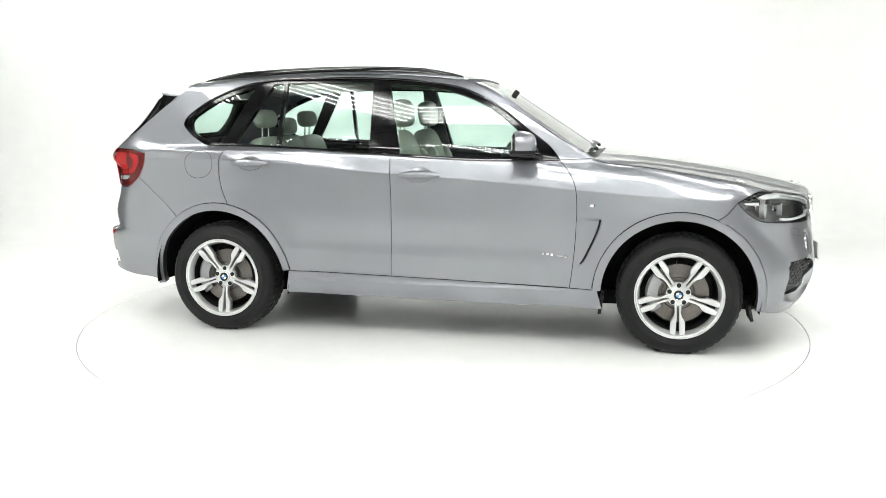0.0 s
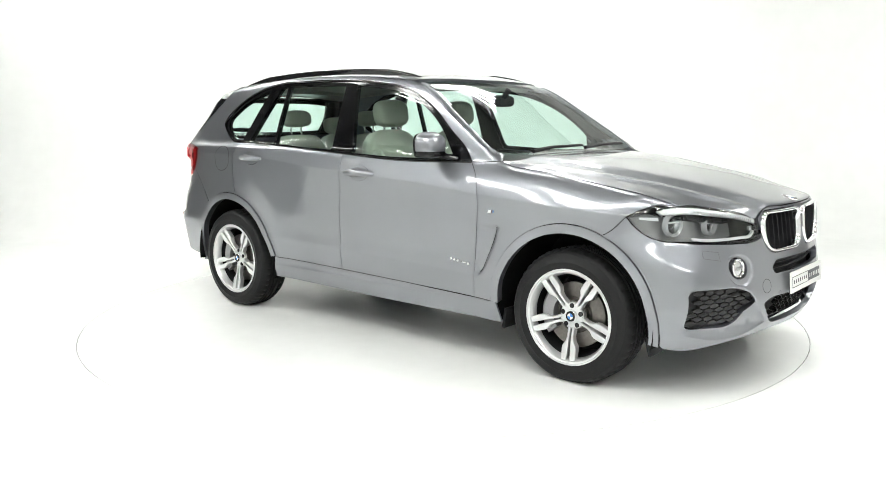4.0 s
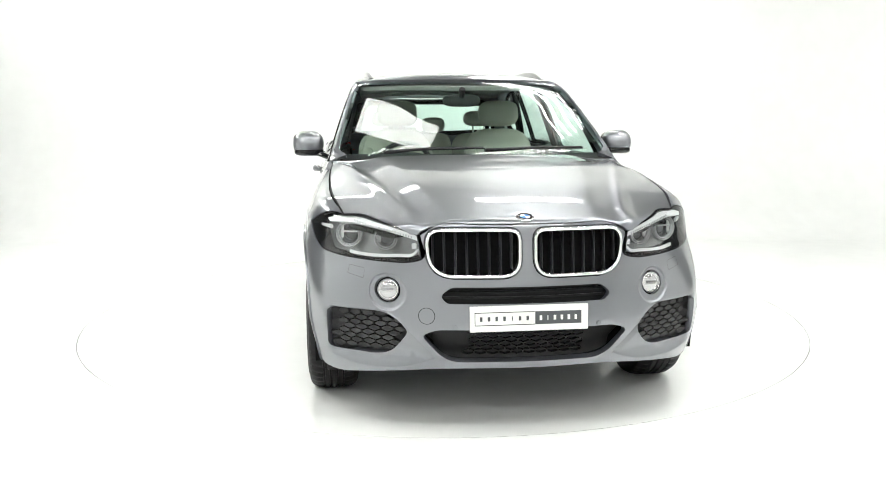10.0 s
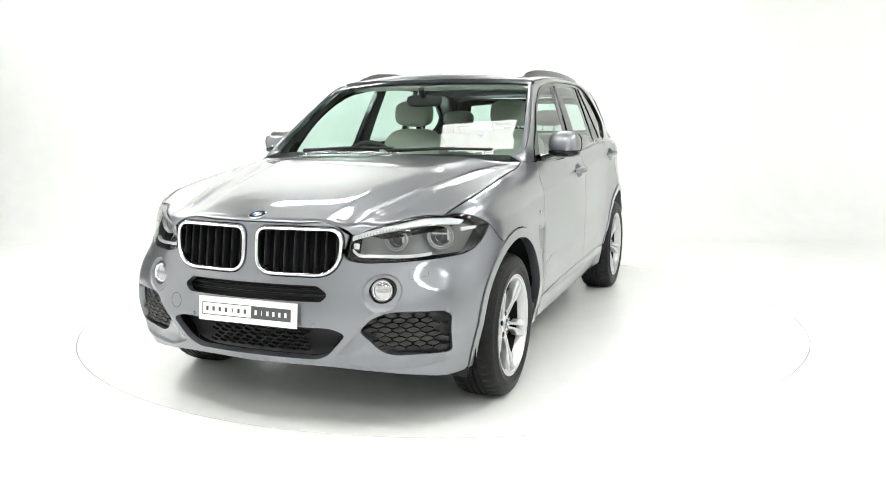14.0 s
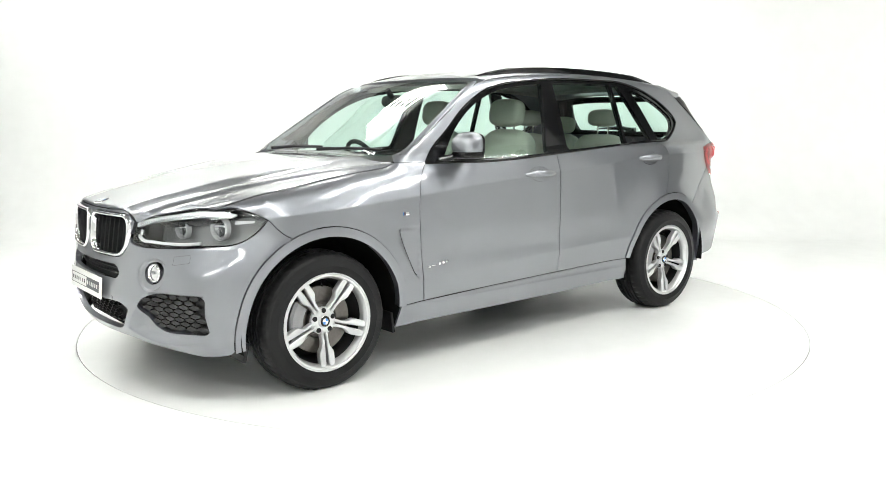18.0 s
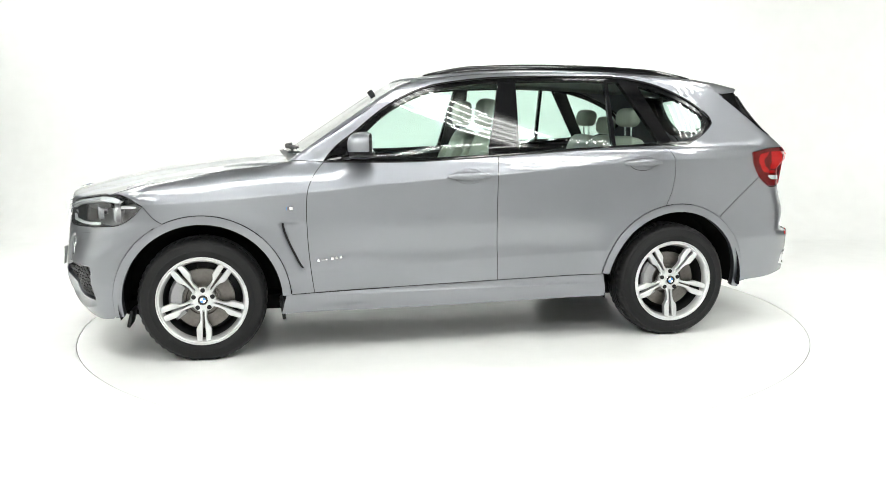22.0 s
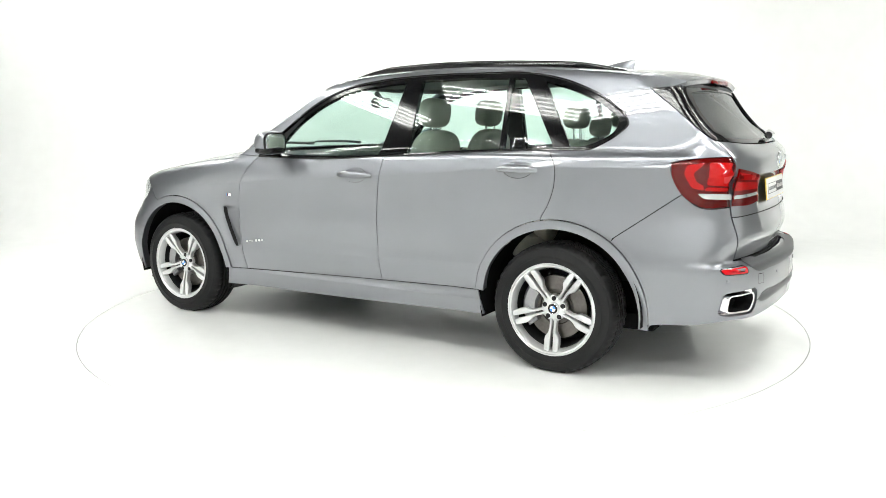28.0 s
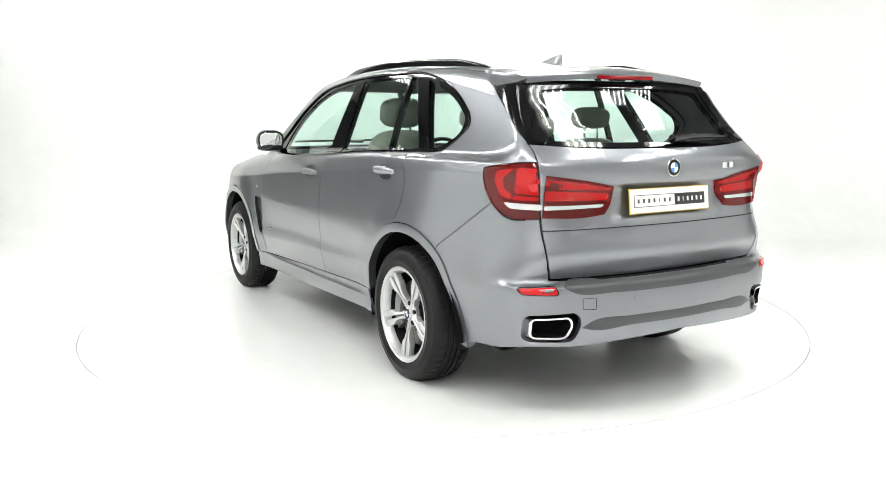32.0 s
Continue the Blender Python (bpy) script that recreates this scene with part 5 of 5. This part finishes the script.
def build_rear_details():
    rear = bpy.data.objects["rear_bumper"]
    gate = bpy.data.objects["tailgate"]
    for pts, lamps, material, nm, off in (
            (ryz([(0.702, 1.050), (0.702, 1.178)]) + xz([(-2.24, 1.176), (-2.235, 1.060)], -1), tail_lamps, LAMPRED, "red_block", -0.007),
            (xz([(-2.225, 1.176), (-2.135, 1.160), (-2.125, 1.115), (-2.165, 1.045), (-2.225, 1.030), (-2.22, 1.060), (-2.185, 1.075), (-2.17, 1.12)], -1), tail_lamps, LAMPRED, "red_block", -0.007),
            (ryz([(0.702, 1.026), (0.702, 1.042)]) + xz([(-2.235, 1.050), (-2.225, 1.030)], -1), tail_lamps, LAMPRED, "red_block", -0.007),
            (ryz([(0.702, 0.985), (0.702, 1.012)]) + xz([(-2.19, 1.018), (-2.225, 0.990)], -1), tail_lamps, SILVERLENS, "pale_strip", 0.0058),
            (ryz([(0.700, 1.085), (0.700, 1.126), (0.50, 1.100), (0.362, 1.078), (0.366, 1.066)]), gate_lamps, LAMPRED, "red_block", 0.004),
            (ryz([(0.700, 1.028), (0.700, 1.074), (0.37, 1.054), (0.385, 1.022)]), gate_lamps, LAMPRED, "red_block", 0.004),
            (ryz([(0.700, 0.985), (0.700, 1.005), (0.40, 1.004), (0.415, 0.990)]), gate_lamps, SILVERLENS, "pale_strip", 0.0088)):
        lp = rounded(pts, 0.012, 4, 0.015)
        paired(nm, on_rear, lp, material, lamps, off=off, thick=0.002, gap=0.0)
    a = ryz([(0.676, 0.608), (0.680, 0.644)]) + xz([(-2.325, 0.640), (-2.345, 0.612)], -1)
    lp = rounded(a, 0.012, 4, 0.015)
    skin("reflector_surround", on_rear, lp, BLACK, rear, off=0.002, thick=0.004, gap=-0.003, mirror=True)
    skin("reflector", on_rear, lp, RED, rear, off=0.004, thick=0.004, mirror=True)
    guard = spline(ryz([(0.0, 0.652), (0.4, 0.652), (0.60, 0.655), (0.655, 0.640)]), 0.02) + spline(ryz([(0.655, 0.640), (0.60, 0.611), (0.4, 0.602), (0.0, 0.599)]), 0.02) + ryz([(0.0, 0.599)])
    skin("sill_guard", on_rear, sym(guard), SATIN, rear, off=0.0045, thick=0.004, grid=0.012, lines=[[(u, z) for u in np.arange(-0.56, 0.561, 0.015)] for z in (0.612, 0.624, 0.636, 0.643, 0.649)], label="satin grey loading guard on the bumper")
    for s in (1, -1):
        # exhaust tip
        o = rounded([(0.783, 0.402), (0.787, 0.500), (0.628, 0.507), (0.608, 0.468), (0.640, 0.403)], 0.024)
        i_ = [tuple(t) for t in shrink(o, 0.0085)]
        bm = bmesh.new()
        xo = on_rear(ryz(o))
        xi = on_rear(ryz(i_))
        ro = [bm.verts.new((q[0] - 0.004, q[1] * s, q[2])) for q in xo]
        rb = [bm.verts.new((q[0] + 0.12, q[1] * s, q[2])) for q in xo]
        ri = [bm.verts.new((q[0] - 0.001, q[1] * s, q[2])) for q in xi]
        n = len(o)
        for q in range(n):
            j = (q + 1) % n
            bm.faces.new((ro[q], ro[j], rb[j], rb[q]))
            bm.faces.new((ro[q], ro[j], ri[j], ri[q]))
        tip = part("exhaust_tip", bm, TIP, rear, "chrome-rimmed rectangular exhaust tip", 40)
        bm = bmesh.new()
        ri = [bm.verts.new((q[0] - 0.0005, q[1] * s, q[2])) for q in xi]
        rk = [bm.verts.new((q[0] + 0.12, q[1] * s, q[2])) for q in xi]
        for q in range(n):
            j = (q + 1) % n
            bm.faces.new((ri[q], ri[j], rk[j], rk[q]))
        bm.faces.new(rk)
        part("exhaust_pipe", bm, LINER, tip, "", 40)
        for y, z in ((0.28, 0.565), (0.80, 0.575)):
            u, v = yz([(y, z)], -1)[0]
            part("parking_sensor", turned([(0.011, -0.004), (0.011, 0.002), (0.009, 0.003)], 16, "z", at=surf(on_rear, u, v, 0, s)), PAINT, rear)
    # dark strip between the tail pipes and the sill guard on the bumper's top
    a = ryz([(0.0, 0.490), (0.3, 0.490), (0.52, 0.478), (0.57, 0.45)]), ryz([(0.57, 0.45), (0.52, 0.435), (0.3, 0.440), (0.0, 0.440)])
    half = spline(a[0], 0.02) + spline(a[1], 0.02) + [a[1][-1]]
    skin("diffuser_strip", on_rear, sym(half), SATIN, rear, off=0.002, thick=0.004)
    q = ryz([(0.495, 0.530), (0.565, 0.537), (0.565, 0.590), (0.495, 0.585)])
    lq = loop(*[[p, t] for p, t in zip(q, q[1:] + q[:1])], gap=0.01)
    skin("tow_cover", on_rear, lq, SEAM, rear, holes=[[tuple(t) for t in shrink(lq, 0.0025)]], off=0.0006, thick=0, gap=0)
    # seam across the tailgate
    q = ryz([(y, 0.893) for y in np.linspace(-0.71, 0.71, 30)])
    w = on_rear(q)
    part("tailgate_seam", tube_along([(t[0] - 0.0005, t[1], t[2]) for t in w], 0.0028, 6), SEAM, gate)
    build_plate(pose(-2.432, 0, 1.008, 0, -83, 0) @ pose(0, 0, 0, 0, 0, -90), PLATE_Y, gate, INK)
    u, v = yz([(0.0, 1.162)], -1)[0]
    roundel("tailgate_badge", surf(on_rear, u, v, 0.003), 0.043, gate)
    for y, w in ((-0.385, 0.045), (-0.440, 0.040)):
        u, v = yz([(y, 1.162)], -1)[0]
        part("model_badge", box(w, 0.030, 0.004, 0.001, surf(on_rear, u, v, 0.002)), CHROME, gate)
    # wiper
    q = on_rear(ryz([(-0.06, 1.285), (-0.2, 1.297), (-0.35, 1.297), (-0.46, 1.290)]))
    part("rear_wiper", tube_along([(t[0] - 0.03, t[1], t[2] + 0.012) for t in q], [0.022, 0.020, 0.012, 0.006], 10, flat=1.0), BLACK, car)


def build_side_details():
    for s in (1, -1):
        wing = bpy.data.objects["front_wing" if s > 0 else "front_wing.001"]
        # black mouth of the vent behind the front wheel; it faces rearwards
        bm = bmesh.new()
        rows = []
        for z in np.linspace(0.532, 0.800, 20):
            x = float(vent_x(z))
            a, b, c = on_side([(x + 0.0035, z), (x - 0.0045, z), (x - 0.013, z)])
            rows.append([bm.verts.new(q) for q in ((a[0] - 0.0045, (a[1] - 0.0012) * s, z), (b[0] - 0.0015, (b[1] + 0.002) * s, z), (c[0], (c[1] + 0.0015) * s, z))])
        for a, b in zip(rows, rows[1:]):
            for k in range(2):
                bm.faces.new((a[k], a[k + 1], b[k + 1], b[k]))
        part("wing_vent", bm, SEAM, wing, "black vent mouth behind the front wheel")
        m = surf(on_side, 0.951, 0.884, 0.0015, s)
        for i, (w, material) in enumerate(((0.004, BLUE), (0.004, DARKRED), (0.024, CHROME))):
            part("wing_badge", box(w, 0.018, 0.003, 0.001, m @ pose((-0.020, -0.012, 0.006)[i] * s, 0, 0)), material, wing)
        door = doors_front[0 if s > 0 else 1]
        for x0, w, h in ((0.795, 0.016, 0.014), (0.760, 0.036, 0.005), (0.714, 0.015, 0.015), (0.688, 0.015, 0.015), (0.662, 0.012, 0.016)):
            m = surf(on_side, x0, 0.570 + (0.8 - x0) * 0.13, 0.0015, s)
            part("door_badge", box(w, h, 0.003, 0.001, m), CHROME, door)
    # filler flap on the right rear wing
    q = [(-1.695, 1.172), (-1.54, 1.175), (-1.525, 1.16), (-1.533, 1.05), (-1.55, 1.035), (-1.69, 1.035), (-1.705, 1.05), (-1.71, 1.155)]
    o = closed(q, 0.012)
    one = skin("filler_flap", on_side, o, SEAM, car, holes=[[tuple(t) for t in shrink(o, 0.003)]], off=0.0006, thick=0, gap=0, mirror=True)
    bpy.data.objects.remove(one[0])
    # mud guards at the arches
    for s in (1, -1):
        part("mud_guard", box(0.02, 0.16, 0.10, 0.006, pose(1.885, 0.80 * s, 0.248, 0, -14)), PLASTIC, car)
        part("mud_guard", box(0.02, 0.16, 0.12, 0.006, pose(1.012, 0.83 * s, 0.270, 0, 8)), PLASTIC, car)


def build_wipers():
    for pts in (([(0.955, -0.55, 1.205), (0.93, -0.30, 1.222), (0.935, 0.05, 1.225)]), ([(0.955, 0.05, 1.212), (0.925, 0.35, 1.225), (0.90, 0.66, 1.222)])):
        w = part("windscreen_wiper", tube_along(pts, [0.012, 0.008, 0.006], 8), PLASTIC, car)
        part("wiper_blade", tube_along([(x - 0.012, y, z + 0.004) for x, y, z in pts], 0.006, 6), PLASTIC, w)
    bm = bmesh.new()
    rows = []
    for i in range(25):
        y = -0.80 + 1.6 * i / 24
        x1 = 0.985 - 0.05 * (y / 0.8) ** 2
        rows.append([bm.verts.new(v) for v in ((x1 + 0.02, y, float(on_top([(x1, min(abs(y), 0.78))])[0][2]) - 0.016), (x1 - 0.07, y, 1.176), (x1 - 0.11, y, 1.19))])
    for a, b in zip(rows, rows[1:]):
        for k in range(2):
            bm.faces.new((a[k], a[k + 1], b[k + 1], b[k]))
    part("scuttle", bm, PLASTIC, car)


# ---------------------------------------------------------------- cabin
def build_seat(y):
    root = new("front_seat")
    root.parent = car
    tagged(root, label="cream leather front seat with a separate headrest")
    part("cushion", ellipsoid(0.28, 0.27, 0.10, 0.5, 24, 12, pose(-0.02, y, 0.62, 0, -6)), LEATHER, root)
    back = part("backrest", ellipsoid(0.085, 0.265, 0.36, 0.55, 28, 16, pose(-0.315, y, 0.97, 0, -14)), LEATHER, root)
    for s in (1, -1):
        part("bolster", ellipsoid(0.07, 0.055, 0.27, 0.7, 16, 12, pose(-0.24, y + 0.215 * s, 0.93, 0, -14)), LEATHER, root)
    part("headrest", ellipsoid(0.062, 0.150, 0.095, 0.62, 24, 14, pose(-0.365, y, 1.435, 0, -8)), LEATHER, root)
    for s in (1, -1):
        part("headrest_post", tube_along([(-0.375, y + 0.06 * s, 1.28), (-0.372, y + 0.06 * s, 1.38)], 0.008, 8), CHROME, root)


def build_cabin():
    for y in (0.38, -0.38):
        build_seat(y)
    root = new("rear_bench")
    root.parent = car
    tagged(root, label="cream leather rear bench with three headrests")
    part("bench_cushion", ellipsoid(0.28, 0.66, 0.10, 0.4, 32, 12, pose(-1.0, 0, 0.66, 0, -5)), LEATHER, root)
    for y, w in ((0.40, 0.25), (0.0, 0.16), (-0.40, 0.25)):
        part("bench_back", ellipsoid(0.075, w, 0.31, 0.45, 24, 14, pose(-1.30, y, 0.97, 0, -14)), LEATHER, root)
    for y, w, z in ((0.40, 0.135, 1.40), (0.0, 0.10, 1.345), (-0.40, 0.135, 1.40)):
        part("headrest", ellipsoid(0.055, w, 0.065, 0.65, 22, 12, pose(-1.37, y, z, 0, -8)), LEATHER, root)
        for s in (1, -1):
            part("headrest_post", tube_along([(-1.375, y + 0.05 * s, 1.24), (-1.372, y + 0.05 * s, z - 0.02)], 0.007, 8), CHROME, root)
    # dashboard, wheel, mirror
    bm = bmesh.new()
    rows = []
    for i in range(21):
        y = -0.80 + 1.6 * i / 20
        k = (y / 0.8) ** 2
        hump = 0.045 * math.exp(-((y + 0.38) / 0.18) ** 2)
        rows.append([bm.verts.new(v) for v in ((0.93, y, 1.165), (0.70, y, 1.165 + 0.01 * (1 - k)), (0.52, y, 1.145 + hump), (0.46, y, 1.10 + hump * 0.6), (0.50, y, 0.90), (0.60, y, 0.62))])
    for a, b in zip(rows, rows[1:]):
        for k in range(5):
            bm.faces.new((a[k], a[k + 1], b[k + 1], b[k]))
    dash = part("dashboard", bm, TRIM, car, "", 50)
    wheel_m = pose(0.315, -0.38, 1.075, 0, -64)
    ring_pts = [wheel_m @ Vector((0.185 * math.cos(2 * math.pi * i / 40), 0.185 * math.sin(2 * math.pi * i / 40), 0)) for i in range(41)]
    sw = part("steering_wheel", tube_along(ring_pts, 0.016, 10, caps=False), TRIM, car, "black leather steering wheel")
    part("wheel_boss", ellipsoid(0.075, 0.085, 0.03, 0.7, 20, 10, wheel_m), TRIM, sw)
    for a in (0, 180, -90):
        part("wheel_spoke", tube_along([wheel_m @ Vector((0.06 * math.sin(radians(a)), 0.06 * math.cos(radians(a)), 0)), wheel_m @ Vector((0.18 * math.sin(radians(a)), 0.18 * math.cos(radians(a)), 0))], 0.016, 8), ALLOY_DARK, sw)
    rv = part("rear_view_mirror", ellipsoid(0.022, 0.125, 0.04, 0.6, 24, 12, pose(0.33, 0, 1.515)), TRIM, car)
    part("mirror_stem", tube_along([(0.34, 0, 1.54), (0.38, 0, 1.59)], 0.02, 8), TRIM, rv)
    part("mirror_face", ellipsoid(0.004, 0.112, 0.032, 0.6, 24, 10, pose(0.310, 0, 1.515)), MIRROR, rv)
    part("centre_console", box(0.9, 0.24, 0.22, 0.03, pose(0.05, 0, 0.62)), TRIM, car)
    part("cabin_floor", box(2.6, 1.5, 0.04, 0, pose(-0.3, 0, 0.42)), TRIM, car)
    part("parcel_shelf", box(0.72, 1.15, 0.03, 0.01, pose(-1.80, 0, 1.06)), TRIM, car)
    part("bulkhead", box(0.04, 1.4, 0.75, 0, pose(0.90, 0, 0.78)), TRIM, car)
    # linings
    rs = seam_xy([(0.10, 1.630)] + ROOF_SEAM[1:-1])
    half = [(0.240, 0.0), (0.205, 0.4)] + rs + [(-1.75, 0.4), (-1.76, 0.0)]
    out = half + [(x, -y) for x, y in half[::-1] if abs(y) > 1e-6]
    skin("headliner", on_top, loop(*[[a, b] for a, b in zip(out, out[1:])], gap=0.06), HEADLINER, car, off=-0.045, thick=0.03, gap=0.01, grid=0.08)
    for k, (nm, poly) in enumerate((("front_door", loop(FRONT_EDGE, [(0.822, 0.376), (-0.308, 0.404)], MID_EDGE, BELT[2::-1])), ("rear_door", loop(MID_EDGE[::-1], [(-0.308, 0.404), (-1.0, 0.419)], arch(1, 0.502, 8, 80), REAR_EDGE, BELT[:1:-1])))):
        one = skin("door_trim", on_side, poly, TRIM, bpy.data.objects[nm], off=-0.07, thick=-0.04, gap=0.012, grid=0.08, mirror=True)
        one[1].parent = bpy.data.objects[nm + ".001"]
    skin("boot_trim", on_side, loop([(-1.42, 0.86), (-1.45, 1.21), (-1.75, 1.22), (-2.2, 1.18)], [(-2.25, 0.7), (-1.9, 0.86), (-1.42, 0.86)]), TRIM, car, off=-0.10, thick=0.02, grid=0.08, mirror=True)
    # pillars, inside
    for nm, poly in (("pillar_trim", [(-0.37, 1.63), (-0.47, 1.63), (-0.44, 1.20), (-0.28, 1.19)]), ("pillar_trim", [(-1.19, 1.625), (-1.30, 1.60), (-1.49, 1.25), (-1.41, 1.25)]), ("pillar_trim", [(0.60, 1.26), (0.37, 1.46), (0.14, 1.60), (0.24, 1.60), (0.45, 1.47), (0.74, 1.26)])):
        skin(nm, on_side, loop(*[[a, b] for a, b in zip(poly, poly[1:] + poly[:1])]), TRIM, car, off=-0.045, thick=-0.02, gap=0, grid=0.08, mirror=True)


def seam(chart, pts, parent, s_sides=(1, -1), deep=0.009, r=0.005):
    """The dark joint that shows between two panels."""
    q = chart(pts)
    q = q - body_normal(q) * deep
    for s in s_sides:
        part("panel_joint", tube_along([(a[0], a[1] * s, a[2]) for a in q], r, 6), SEAM, parent)


def build_joints():
    for pts in (FRONT_EDGE, MID_EDGE, REAR_EDGE, HOOD_SEAM, LAMP_REAR, [(1.772, 0.912), (1.70, 0.835), (1.672, 0.812)], [(-2.12, 1.01), (-1.96, 0.893), (-1.80, 0.775)], [(0.985, 0.373), (0.82, 0.375), (-0.308, 0.403), (-1.0, 0.418)]):
        seam(on_side, spline(pts, 0.03) + [pts[-1]], car)
    for pts in (xz(GATE_EDGE, -1) + yz([(0.714, 1.0), (0.715, 0.90), (0.708, 0.78), (0.674, 0.667)], -1),):
        seam(on_rear, spline(pts, 0.03) + [pts[-1]], car)
    q = yz([(y, 0.658) for y in np.linspace(-0.68, 0.68, 30)], -1)
    seam(on_rear, q, car, (1,), 0.012, 0.010)
    q = yz([(y, 0.945 - 0.01 * (y / 0.4) ** 4) for y in np.linspace(-0.44, 0.44, 20)])
    seam(on_front, q, car, (1,))
    q = spline(yz(LAMP_TOP[:-1]) + xz(LAMP_REAR[:1]), 0.03) + xz(LAMP_REAR[:1])
    seam(on_front, q, car)


build_joints()
build_handles()
build_mirrors()
build_rails()
build_spoiler()
build_fin()
build_front_details()
build_rear_details()
build_side_details()
build_wipers()
build_cabin()


# ---------------------------------------------------------------- what moves
TURN = [(0, -12.13), (2, -26.02), (4, -40.09), (6, -54.30), (8, -68.62), (10, -83.0), (12, -97.42), (14, -111.84), (16, -126.24), (18, -140.58), (20, -154.84),
        (22, -169.01), (24, -183.10), (26, -197.12), (28, -211.12), (30, -225.18), (32, -239.42)]


def motions():
    ts, an = [t for t, a in TURN], [a for t, a in TURN]
    rows_car, rows_table = [], []
    for t in range(33):
        a = float(curve(t, ts, an))
        m = pose(0, 0, 0, 0, 0, a)
        rows_table.append((t, m))
        rows_car.append((t, m @ pose(0.154, 0.065, 0)))
    walk(turntable, rows_table)
    walk(car, rows_car)


motions()
